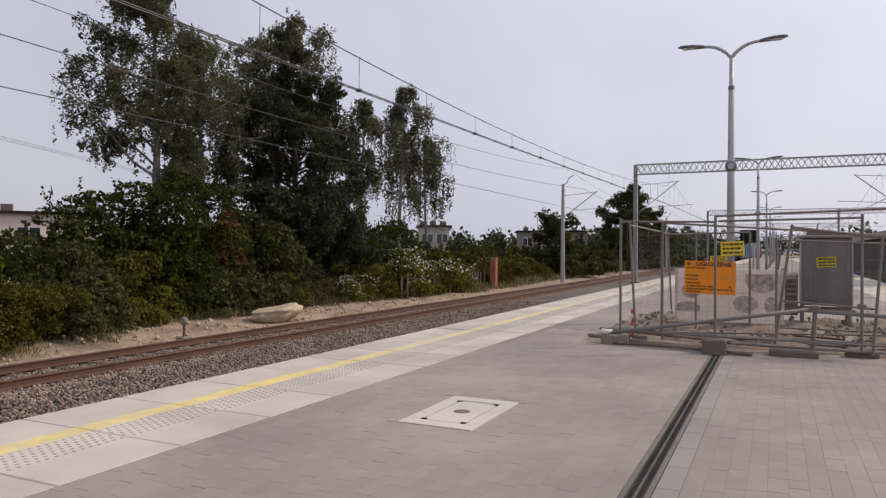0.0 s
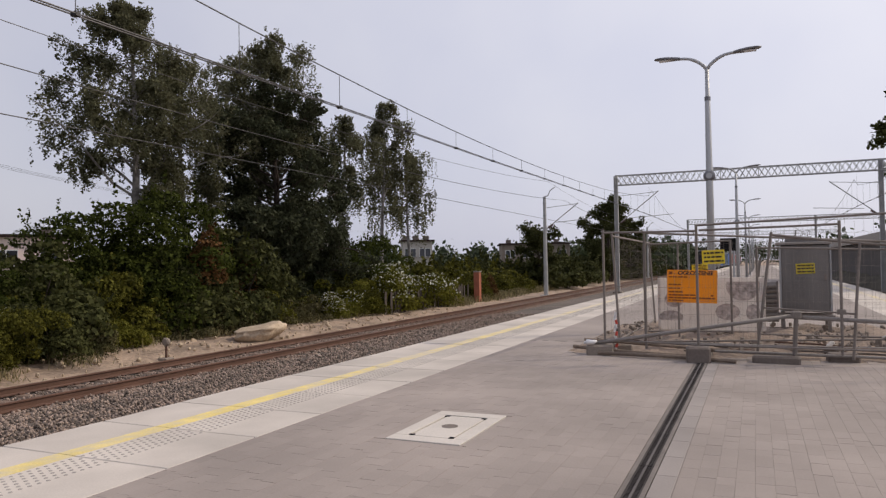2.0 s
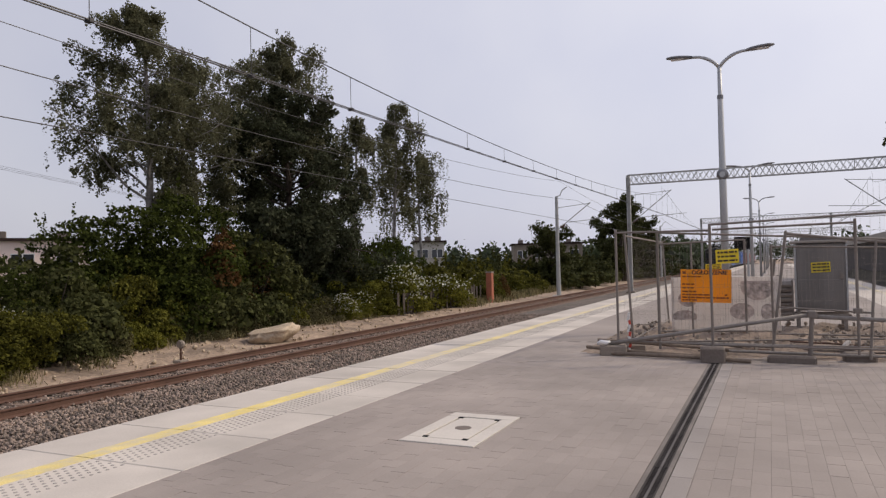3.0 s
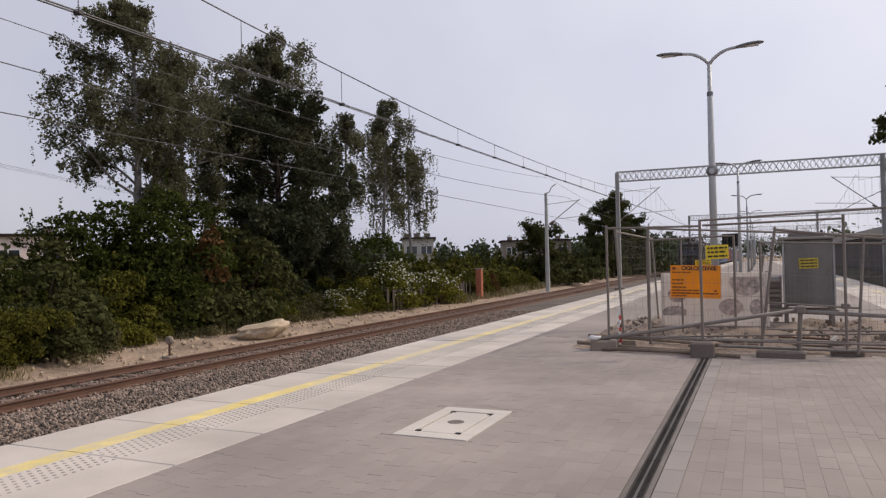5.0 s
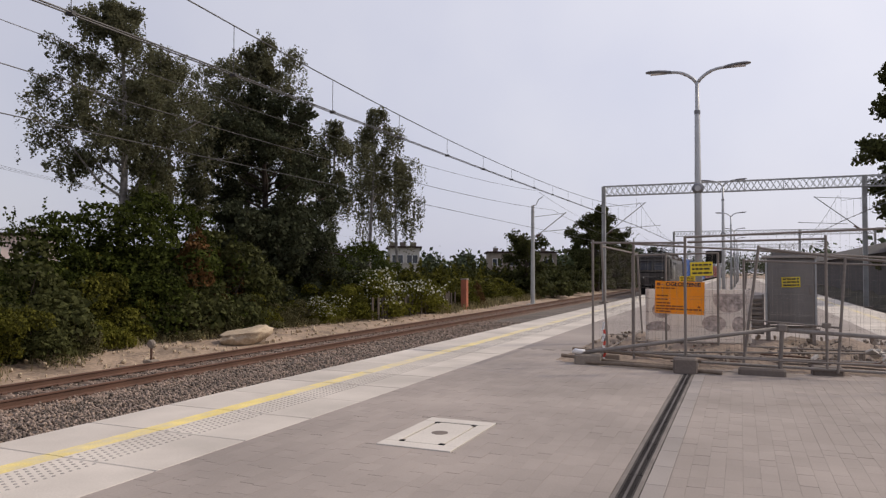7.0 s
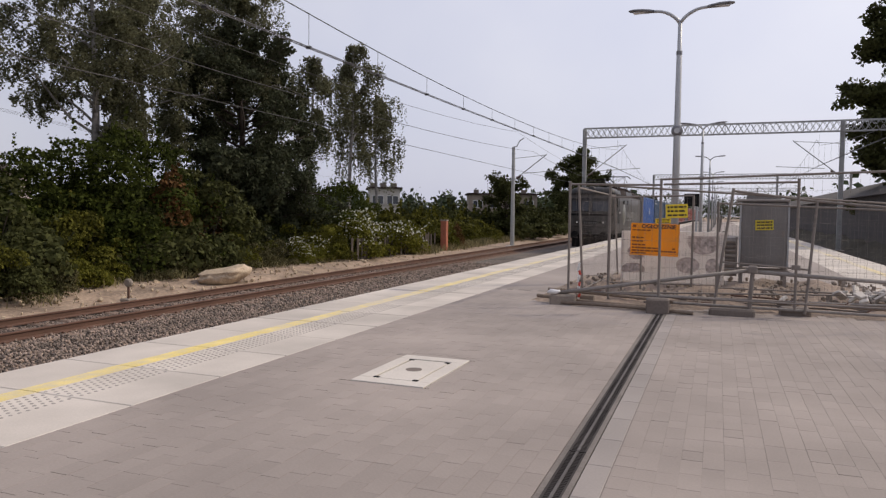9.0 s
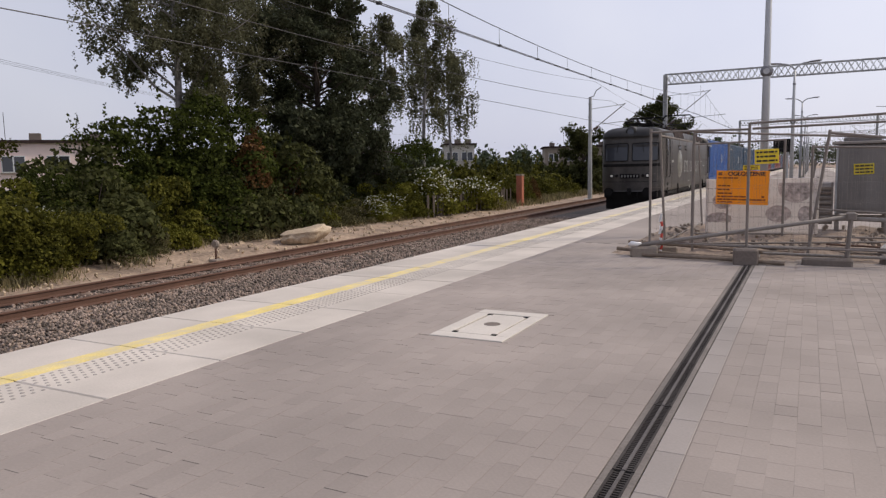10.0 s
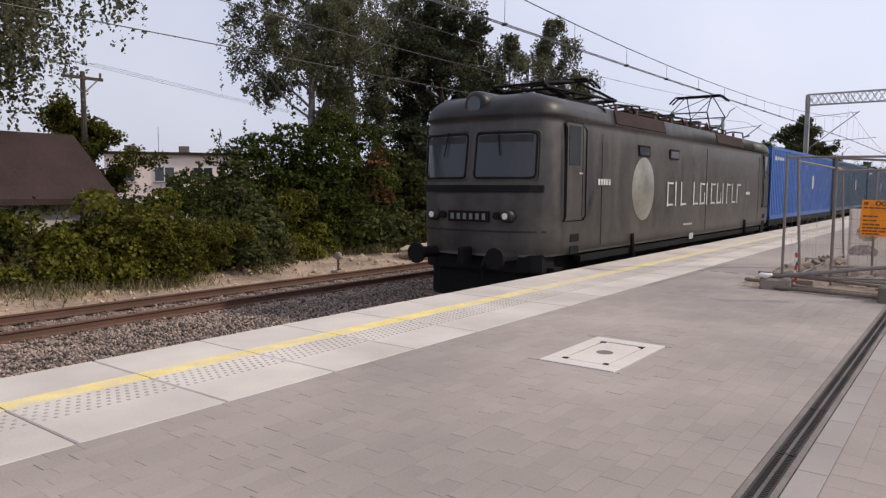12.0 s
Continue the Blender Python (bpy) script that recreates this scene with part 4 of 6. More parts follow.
def boards():
    # white sheet with printed round pictures, hung at the back of the works
    w, h = 1.86, 0.98
    t = thing("white_banner", "white printed banner with brown rubble pictures", "banner", pose(-0.80, 13.95, 0.16, 0, 0, 2))
    part("sheet", Geo().box(0, 0, h / 2, w, 0.02, h, chamfer=0.004), WHITESHEET, t)
    for cx, cz, rx, rz, half in ((-0.64, 0.58, 0.17, 0.15, 0), (-0.70, 0.24, 0.22, 0.13, 1), (0.29, 0.35, 0.21, 0.15, 0), (0.56, 0.82, 0.29, 0.27, 2), (0.72, 0.34, 0.12, 0.15, 0)):
        ring = []
        for k in range(20):
            a = 2 * math.pi * k / 20
            z = math.sin(a)
            if half == 2 and z > 0.3:
                z = 0.3
            if half == 1 and z < -0.4:
                z = -0.4
            ring.append((cx + rx * math.cos(a), cz + rz * z))
        ring = [(max(-w / 2 + 0.01, min(w / 2 - 0.01, x)), max(0.01, min(h - 0.01, z))) for x, z in ring]
        part("picture", Geo().prism(ring, -0.016, -0.012), PRINT, t)
    for s in (-1, 1):
        part("stake", Geo().tube([(s * 0.9, 0.03, -0.2), (s * 0.9, 0.03, 1.0)], 0.02, 6), FENCE, t)
    # orange notice
    t = thing("orange_notice_board", "orange notice board with dark lettering, hung on the fence", "sign", pose(-1.06, 13.22, 1.0, 0, 1.5, 2))
    part("board", Geo().box(0, 0, 0, 0.84, 0.012, 0.58, chamfer=0.003), ORANGE, t)
    me = text_mesh("OG\u0141OSZENIE", 0.098)
    me.materials.append(INK)
    part("heading", me, None, t, at=pose(0.06, -0.009, 0.235, 90))
    part("emblem", Geo().box(-0.36, -0.009, 0.235, 0.06, 0.004, 0.05), BROWNINK, t)
    for z, x0, x1, th in ((0.165, -0.39, -0.05, 0.022), (0.03, -0.39, -0.19, 0.024), (-0.035, -0.39, -0.2, 0.024), (-0.10, -0.39, -0.15, 0.026), (-0.155, -0.39, 0.1, 0.026), (-0.155, 0.31, 0.38, 0.03), (-0.205, -0.39, 0.39, 0.028), (-0.25, -0.39, -0.12, 0.022)):
        rng = random.Random(int(z * 1000) + 700)
        x = x0
        g = Geo()
        while x < x1 - 0.02:
            l = min(x1 - x, rng.uniform(0.03, 0.1))
            g.box(x + l / 2, -0.009, z, l, 0.004, th)
            x += l + 0.012
        part("text_line", g, BROWNINK, t)

    def yellow(x, y, z, w, h, turn, label):
        t = thing("yellow_sign", label, "sign", pose(x, y, z, 0, -2, turn), "yellow warning signs")
        part("plate", Geo().box(0, 0, 0, w, 0.008, h, chamfer=0.003), SIGNYEL, t)
        for k in range(3):
            rng = random.Random(k + int(w * 100))
            xx = -w / 2 + 0.025
            g = Geo()
            while xx < w / 2 - 0.04:
                l = min(w / 2 - 0.02 - xx, rng.uniform(0.03, 0.09))
                g.box(xx + l / 2, -0.007, h / 2 - h * (0.2 + 0.3 * k), l, 0.004, h * 0.13)
                xx += l + 0.012
            part("text_line", g, INK, t)

    yellow(-0.575, 10.93, 1.505, 0.315, 0.20, 14, "yellow warning sign with black lines on the fence")
    yellow(-0.93, 13.34, 1.34, 0.27, 0.09, -3, "narrow yellow sign behind the orange board")
    yellow(0.86, 15.37, 1.27, 0.33, 0.2, 0, "yellow warning sign on the grey cabinet")


boards()


def cabinet():
    t = thing("site_cabinet", "dark grey sheet-metal site cabinet on a low frame", "cabinet", pose(0.86, 15.75, 0))
    part("body", Geo().box(0, 0, 1.08, 0.88, 0.7, 1.3, chamfer=0.02), CABINET, t)
    part("door", Geo().box(0, -0.36, 1.06, 0.82, 0.025, 1.22, chamfer=0.008), CABINET, t)
    part("roof", Geo().box(-0.03, 0, 1.765, 0.98, 0.8, 0.05, chamfer=0.015), PIPE, t, "pale dusty sheet roof")
    part("lifting_top", Geo().box(-0.02, 0.05, 1.83, 0.62, 0.4, 0.08, chamfer=0.02), CABINET, t)
    # pale strips put the sunlit edge into the colour, mirrored on both corners
    for s in (-1, 1):
        part("lit_edge_strip", Geo().box(s * 0.437, -0.352, 1.08, 0.03, 0.03, 1.29), GALV, t, "pale strip standing in for the sunlit cabinet edge")
    part("sag_panel", Geo().box(0, -0.377, 0.78, 0.78, 0.012, 0.5, chamfer=0.004), CABINET, t)
    part("lock", Geo().box(0.34, -0.386, 1.1, 0.04, 0.02, 0.12, chamfer=0.004), FENCE, t)
    for s in (-0.4, 0.4):
        part("leg", Geo().box(s, -0.3, 0.22, 0.06, 0.06, 0.44), FENCE, t)
        part("leg", Geo().box(s, 0.3, 0.22, 0.06, 0.06, 0.44), FENCE, t)
    part("skid", Geo().box(0, -0.3, 0.33, 1.0, 0.08, 0.08, chamfer=0.01), FENCE, t)
    part("skid", Geo().box(0, 0.3, 0.33, 1.0, 0.08, 0.08, chamfer=0.01), FENCE, t)
    p = thing("step_frame", "dark steel step frame standing beside the cabinet", "steps", pose(0.22, 15.5, 0))
    for s in (-0.14, 0.14):
        part("stringer", Geo().box(s, 0, 0.62, 0.04, 0.1, 0.8), FENCE, p)
    for k in range(8):
        part("tread", Geo().box(0, 0, 0.0, 0.26, 0.16, 0.055, chamfer=0.006), FENCE if k % 3 else DARKCONC, p, at=pose(0, 0, 0.28 + k * 0.095, 24, 0, 0))
    part("leaning_post", Geo().tube([(-0.34, -0.1, 0), (-0.16, 0.0, 1.45)], 0.028, 7), FENCE, p)


cabinet()


def barrier_tape():
    t = thing("tape_bundle", "red and white tape tied round a fence post", "tape", pose(-2.08, 11.5, 0))
    for k in range(10):
        part("tape", Geo().box(0.014 * math.sin(k * 2.1) - 0.01, -0.04, 0.06 + k * 0.062, 0.036, 0.01, 0.07, Euler((0, 0.3 * math.sin(k * 1.7), 0)).to_matrix()), REDWHITE_R if k % 3 == 1 else REDWHITE_W, t)
    tagged(part("white_rag", Geo().tube([(-2.52, 11.12, 0.18), (-2.46, 11.08, 0.21), (-2.38, 11.1, 0.2), (-2.32, 11.12, 0.22)], [0.02, 0.04, 0.036, 0.015], 7), REDWHITE_W, None, "crumpled white rag on the foot block", True), category="rag")


barrier_tape()


def info_display():
    t = thing("information_display", "black station information display on a pole", "display", pose(-1.1, 41.0, 0))
    part("pole", Geo().tube([(0, 0, -0.05), (0, 0, 2.2)], 0.06, 8), POLE, t)
    part("screen_box", Geo().box(-0.2, 0, 2.3, 0.95, 0.25, 0.68, chamfer=0.03), BLACK, t)


info_display()


def loose_rods():
    """Thin dark rods and battens strewn over the edge of the pit."""
    rng = random.Random(53)
    for k in range(14):
        x, y, ln = rng.uniform(-1.9, 2.6), rng.uniform(11.45, 12.6), rng.uniform(0.8, 1.9)
        z = 0.03 + 0.1 * rng.random()
        rod = thing("steel_rod", "thin rusty rod lying over the dug earth", "rod", pose(x, y, z, 0, rng.uniform(-3, 3), rng.uniform(-24, 12)), "loose rods")
        part("shaft", Geo().tube([(-ln / 2, 0, 0), (0, 0.02, 0.012), (ln / 2, 0, 0)], rng.uniform(0.009, 0.018), 6), DARKCONC if k % 3 else RUST, rod)
        part("bent_end", Geo().tube([(ln / 2, 0, 0), (ln / 2 + 0.05, 0.02, 0.03)], 0.009, 6), RUST, rod)


loose_rods()


# ---- trackside: boulder, stubs, brick pillar, shed ----
rough_lump("boulder", 1.0, ROCK, 2.3, pose(-15.1, 18.9, -0.72, 0, -8, 62), "flat pale sandstone boulder beside the track", "boulder", 4, (0.80, 0.55, 0.40), 0.3, 0.5)


def marker_stub():
    t = thing("ground_marker", "small rusty signal marker on a stake", "marker", pose(-14.3, 14.1, -0.95))
    part("stake", Geo().tube([(0, 0, 0), (0, 0, 0.42)], 0.03, 6), RUST, t)
    part("head", Geo().tube([(0, -0.06, 0.48), (0, -0.02, 0.48), (0, 0.06, 0.48)], [0.09, 0.12, 0.1], 10), CONC, t)
    part("foot", Geo().box(0, 0, 0.03, 0.3, 0.3, 0.08, chamfer=0.02), CONC, t)


marker_stub()


def brick_pillar():
    t = thing("brick_pillar", "narrow orange-red brick pillar in the hedge line", "pillar", pose(-15.72, 40.6, -0.95))
    part("shaft", Geo().box(0, 0, 0.95, 0.36, 0.36, 1.9, chamfer=0.01), BRICKRED, t)
    part("cap", Geo().box(0, 0, 1.94, 0.42, 0.42, 0.08, chamfer=0.015), CONC, t)
    f = thing("plank_fence", "old dark wooden plank fence under the hedge", "fence")
    for k in range(26):
        y = 29.5 + k * 0.42
        part("plank", Geo().box(-16.1 + 0.1 * math.sin(k), y, -0.35 + random.uniform(-0.06, 0.06), 0.03, 0.2, 1.15), OLDPLANK, f)


brick_pillar()


def shed():
    t = thing("shed", "low shed with dark felt roof, overgrown with ivy", "shed", pose(-17.6, 9.1, -0.95))
    w, l = 4.6, 9.0
    part("wall", Geo().box(-w / 2, -l / 2, 1.05, w, l, 2.1), PLASTERW, t)
    g = Geo()
    for s, x0, x1 in ((1, 0.35, -w / 2), (-1, -w - 0.35, -w / 2)):
        v = [(x0, 0.3, 2.1), (x0, -l - 0.3, 2.1), (x1, -l - 0.3, 3.55), (x1, 0.3, 3.55)]
        k = [(p[0], p[1], p[2] - 0.14) for p in v]
        f = [(0, 1, 2, 3), (7, 6, 5, 4), (0, 4, 5, 1), (1, 5, 6, 2), (2, 6, 7, 3), (3, 7, 4, 0)]
        v[2], v[3] = (x1, -l - 0.3, 3.8), (x1, 0.45, 3.8)
        k = [(p[0], p[1], p[2] - 0.14) for p in v]
        part("roof_slope", Geo().add(v + k, f), ROOFDARK, t)
    part("gable", Geo().prism([(0, 2.0), (-w, 2.0), (-w / 2, 3.6)], 0.0, 0.06), PLASTERW, t)


shed()


# ---- vegetation ----
def branch(rng, p, d, length, n, bend):
    pts = [np.array(p, float)]
    d = np.array(d, float)
    for i in range(n):
        d = d + rng.normal(0, 0.16, 3) + np.array((0, 0, bend))
        d /= np.linalg.norm(d)
        pts.append(pts[-1] + d * length / n)
    return pts


def tree(name, label, seed, m, h, r, trunk_r, limbs, leaf_mat, bark, leaf=0.11, per=46, droop=0.0, base=0.25, shape=0.8, lean=(0, 0), subs=7, spread=0.34, up=0.35, flat=0.0, reach=(), long=1.5):
    """Trunk, limbs and twigs, with leaves gathered round the twig ends; droop: length of hanging strands; reach: single long limbs."""
    rng = np.random.default_rng(seed)
    t = thing(name, label, "tree", m)
    trunk = [np.array((lean[0] * h * u ** 1.5 + 0.12 * math.sin(5 * u + seed), lean[1] * h * u ** 1.5 + 0.1 * math.cos(4 * u + seed), h * u * 0.97)) for u in np.linspace(0, 1, 9)]
    part("trunk", Geo().tube(trunk, [trunk_r * (1 - 0.9 * u) + 0.015 for u in np.linspace(0, 1, 9)], 9), bark, t, smooth=True)
    wood, centres = Geo(), []
    for i in range(limbs + len(reach)):
        u = base + (1 - base) * ((i + rng.uniform()) / limbs) ** 0.9 if i < limbs else reach[i - limbs][0]
        k = u * 8
        j = min(7, int(k))
        p = trunk[j] + (trunk[j + 1] - trunk[j]) * (k - j)
        prof = math.sin(math.pi * min(1, max(0.02, (u - base) / (1 - base))) ** shape) ** 0.6
        length = r * (0.2 + 0.8 * prof) * rng.uniform(0.38, 1.15)
        az = i * 2.399 + rng.normal(0, 0.4)
        d = np.array((math.cos(az), math.sin(az), up + 0.5 * u + rng.normal(0, 0.12)))
        if i >= limbs:
            d = np.array(reach[i - limbs][1], float)
            length = np.linalg.norm(d)
        limb = branch(rng, p, d / np.linalg.norm(d), length, 5, -0.04 if droop else 0.02)
        wood.tube(limb, [trunk_r * 0.3 * (1 - 0.85 * q) * (1.1 - 0.6 * u) + 0.008 for q in np.linspace(0, 1, 6)], 5, False)
        for s in range(subs):
            q = rng.uniform(0.3, 1.0) ** 0.8 * 5
            j2 = min(4, int(q))
            p2 = limb[j2] + (limb[j2 + 1] - limb[j2]) * (q - j2)
            d2 = rng.normal(0, 1, 3) + (limb[-1] - limb[0]) / length * 0.8
            tw = branch(rng, p2, d2 / np.linalg.norm(d2), min(1.1, length * rng.uniform(0.14, 0.34)), 2, -0.1 if droop else 0.05)
            wood.tube(tw, [0.016, 0.011, 0.005], 3, False)
            ball = rng.normal(size=(per, 3))
            ball *= (rng.uniform(0.1, 1, per) ** 0.4 * spread * rng.uniform(1.0, 1.9) / np.linalg.norm(ball, axis=1))[:, None]
            centres.append(np.asarray(tw)[rng.integers(1, 3, per)] + ball * np.array((1, 1, 0.62)))
            if droop:
                for _ in range(5):
                    e = tw[-1] + rng.normal(0, spread * 0.8, 3)
                    n = 20
                    ln = droop * rng.uniform(0.25, 1.0) ** 1.3
                    z = np.sort(rng.uniform(0, ln, n))
                    st = np.stack([e[0] + rng.normal(0, 0.045, n), e[1] + rng.normal(0, 0.045, n), e[2] - z], 1)
                    centres.append(st)
    part("limb_work", wood, bark, t)
    c = np.concatenate(centres)
    part("crown", quads_mesh("crown", leaves(rng, c, leaf, flat, long), leaf_mat), None, t, "dense small leaves")
    return t


B = (LEAF_BIRCH, BIRCHBARK)
REACH = ((0.42, (-2.3, -3.0, 3.0)), (0.5, (-1.7, -2.0, 2.9)), (0.45, (-1.0, -1.4, 2.6)), (0.4, (0.6, 1.9, 2.2)), (0.38, (1.2, 1.0, 2.4)), (0.55, (0.8, 2.4, 2.0)))
tree("birch_tree", "tall birch with drooping sparse crown above the hedge", 11, pose(-21.5, 19.6, -0.95), 12.6, 2.9, 0.2, 26, *B, 0.07, 84, 0.8, 0.4, 0.62, (0.0, 0.0), 9, 0.27, reach=REACH)
tree("birch_tree", "birch crown beside the dark pine", 19, pose(-22.6, 23.3, -0.95), 11.4, 3.0, 0.16, 26, *B, 0.07, 76, 0.8, 0.35, 0.62, (0.0, 0.0), 8, 0.27)
PINE_REACH = ((0.32, (1.2, 3.6, 0.5)), (0.45, (1.0, 3.4, 0.9)), (0.24, (2.4, 2.6, 0.3)), (0.5, (-1.8, -2.4, 1.0)), (0.36, (-0.8, -2.6, 0.5)), (0.62, (1.0, 2.6, 1.2)))
tree("pine_tree", "broad dark pine rising behind the hedge", 13, pose(-21.0, 27.8, -0.95), 10.2, 4.3, 0.26, 46, LEAF_DARK, BARK, 0.085, 150, 0.0, 0.1, 0.75, (0.0, 0.01), 9, 0.26, 0.12, reach=PINE_REACH, long=2.2)
tree("birch_tree", "dark birch crown standing over the pine", 14, pose(-22.6, 28.5, -0.95), 13.6, 4.1, 0.2, 30, *B, 0.075, 74, 0.9, 0.46, 0.62, (0.0, 0.01), 9, 0.27)
tree("birch_tree", "slim birch with long hanging twigs", 15, pose(-21.6, 34.8, -0.95), 11.2, 1.8, 0.12, 16, *B, 0.09, 34, 1.6, 0.5, 0.62, (0.0, 0.0), 6, 0.2)
tree("birch_tree", "slim birch with hanging strands of leaves", 16, pose(-21.6, 39.4, -0.95), 12.9, 2.5, 0.15, 20, *B, 0.09, 36, 2.2, 0.42, 0.62, (0.0, 0.0), 7, 0.22)
tree("birch_tree", "low birch with long weeping strands", 20, pose(-21.8, 43.4, -0.95), 10.0, 2.5, 0.12, 15, *B, 0.09, 28, 2.4, 0.55, 0.62, (0.0, 0.02), 7, 0.2)
tree("birch_tree", "weeping birch near the shed", 17, pose(-20.6, 6.4, -0.95), 9.6, 4.6, 0.17, 28, *B, 0.085, 26, 2.2, 0.5, 0.7, (0.06, 0.08), 9, 0.22)
for _y, _x, _k in ((24.6, -19.9, 81), (26.4, -19.7, 82), (28.4, -20.2, 83)):
    tree("dark_shrub", "dark low conifer growth under the pine", _k, pose(_x, _y, -0.95), 5.0, 2.2, 0.08, 26, LEAF_DARK, BARK, 0.10, 70, 0.0, 0.05, 0.7, (0, 0), 7, 0.26, 0.3, long=2.0)
tree("round_tree", "round leafy tree beyond the brick pillar", 18, pose(-17.5, 60.0, -0.95), 4.9, 2.7, 0.18, 24, LEAF_DUSK, BARK, 0.14, 70, 0.0, 0.15, 0.8, (0, 0), 8, 0.3)
FAR_REACH = ((0.5, (-2.6, -0.6, 0.6)), (0.36, (2.4, 0.3, 0.5)), (0.7, (1.2, -0.4, 1.3)))
tree("dark_tree", "dark spreading pine by the far track", 21, pose(-16.5, 88.0, -0.95), 9.6, 3.6, 0.28, 32, LEAF_DUSK, BARK, 0.17, 130, 0.0, 0.12, 0.62, (0, 0), 7, 0.46, 0.15, reach=FAR_REACH)
tree("dark_tree", "dark tree beyond the far track", 22, pose(-16.6, 103.0, -0.95), 7.4, 4.4, 0.22, 24, LEAF_DUSK, BARK, 0.18, 80, 0.0, 0.1, 0.7, (0, 0), 7, 0.42, 0.2)
tree("tall_tree", "tall dark leafy tree beside the station wall", 23, pose(13.6, 60.0, -0.9), 18.5, 6.9, 0.4, 56, LEAF_DUSK, BARK, 0.24, 100, 0.0, 0.08, 0.7, (0, 0), 8, 0.5, 0.2)
tree("tall_tree", "dark leafy tree behind the station wall", 24, pose(16.8, 47.0, -0.9), 15.0, 6.0, 0.4, 36, LEAF_DUSK, BARK, 0.22, 70, 0.0, 0.05, 0.7, (0, 0), 8, 0.5, 0.2)
tree("round_tree", "broad green tree behind the shed", 25, pose(-31.2, 15.0, -0.9), 5.0, 2.9, 0.2, 34, LEAF_BUSH, BARK, 0.11, 90, 0.0, 0.1, 0.8, (0, 0), 8, 0.32)


def bush_master(name, label, seed, leaf_mat, density, size, r=(1.0, 1.0, 1.0), leaf=0.10, lobes=34, lobe=0.36, blossom=0, sprays=12):
    """A mound of rounded leaf lobes with gaps and an uneven outline, on a few stems."""
    rng = np.random.default_rng(seed)
    t = thing(name, label, "bush", pose(0, 0, 0), "hedge along the track")
    wood = Geo()
    for k in range(7):
        a = rng.uniform(0, 6.28)
        wood.tube(branch(rng, (rng.normal(0, 0.12), rng.normal(0, 0.12), 0), (0.5 * math.cos(a), 0.5 * math.sin(a), 1), size * rng.uniform(0.7, 1.0), 4, 0), [0.03, 0.024, 0.018, 0.012, 0.006], 4, False)
    part("stem_work", wood, BARK, t)
    hull = np.array(r) * size
    mounds = []
    for k in range(lobes):
        d = rng.normal(size=3)
        d[2] = abs(d[2]) * 0.9
        d /= np.linalg.norm(d)
        q = d * hull * rng.uniform(0.5, 0.9) * (1 + 0.22 * math.sin(3 * d[0] + seed) * math.cos(4 * d[1]))
        w = lobe * rng.uniform(0.65, 1.3)
        q[2] = max(0.6 * w, q[2])
        mounds.append((q, np.array((w, w, w * rng.uniform(0.6, 0.85)))))
    c, n = lobe_shell(rng, mounds, density)
    # shoots that stand out of the outline
    for k in range(sprays):
        m, w = mounds[rng.integers(0, lobes)]
        d = m / np.linalg.norm(m) + np.array((0, 0, 0.5)) + rng.normal(0, 0.25, 3)
        d /= np.linalg.norm(d)
        g = m + d * w[0] * rng.uniform(0.8, 1.75, 16)[:, None] + rng.normal(0, 0.035, (16, 3))
        c, n = np.concatenate([c, g]), np.concatenate([n, rng.normal(size=(16, 3))])
    keep = c[:, 2] > 0.02
    c, n = c[keep], n[keep]
    part("crown", quads_mesh("crown", leaves(rng, c, leaf, 0.0, 1.35, n), leaf_mat), None, t)
    if blossom:
        pick = c[rng.integers(0, len(c), blossom)]
        pick = pick[pick[:, 2] > size * 0.35] * 1.05
        part("blossom", quads_mesh("blossom", leaves(rng, pick, leaf * 1.1, 0, 1.0), BLOSSOM), None, t, "white flower clusters")
    return t


BUSHES = [
    bush_master("green_bush", "dense green hedge bush by the track", 31, LEAF_BUSH, 250, 1.5, (1, 1.1, 1.15), 0.066, 30, 0.38),
    bush_master("lime_bush", "light green leafy bush in the hedge", 32, LEAF_LIME, 270, 1.4, (1, 1, 1.1), 0.064, 28, 0.38),
    bush_master("bramble_bush", "grey-green bramble thicket at the sandy verge", 33, LEAF_GREY, 300, 1.3, (1, 1.25, 0.95), 0.058, 32, 0.3, 0, 30),
    bush_master("elder_bush", "elder bush with white flower heads", 34, LEAF_LIME, 230, 1.6, (1, 1, 1.15), 0.07, 34, 0.38, 900),
    bush_master("dark_bush", "dark shaded bush deep in the hedge", 35, LEAF_DUSK, 150, 1.8, (1, 1, 1.3), 0.085, 28, 0.46),
    bush_master("thuja_bush", "browned conical thuja bush in the hedge", 36, LEAF_RUST, 260, 1.3, (0.55, 0.55, 2.3), 0.07, 40, 0.28),
    bush_master("thicket_bush", "dark thicket bush far down the line", 37, LEAF_DUSK, 30, 1.7, (1, 1, 1.2), 0.19, 22, 0.52, 0, 5),
    bush_master("tall_bush", "tall dark green bush standing in the hedge", 38, LEAF_WOOD, 165, 2.1, (1.05, 1.05, 1.75), 0.074, 52, 0.48, 0, 40),
    bush_master("leafy_bush", "green leafy bush farther along the hedge", 39, LEAF_BUSH, 100, 1.5, (1, 1.1, 1.15), 0.105, 28, 0.4),
]


def hedge_x(y):
    """How far the foot of the hedge stands from the platform."""
    pts = ((-6, -16.5), (6, -16.4), (10, -16.2), (13, -16.8), (15, -17.6), (24, -17.7), (31, -17.0), (40, -17.2), (60, -18.0), (100, -18.5))
    for (a, p), (b, q) in zip(pts, pts[1:]):
        if y <= b:
            return p + (q - p) * (y - a) / (b - a)
    return pts[-1][1]


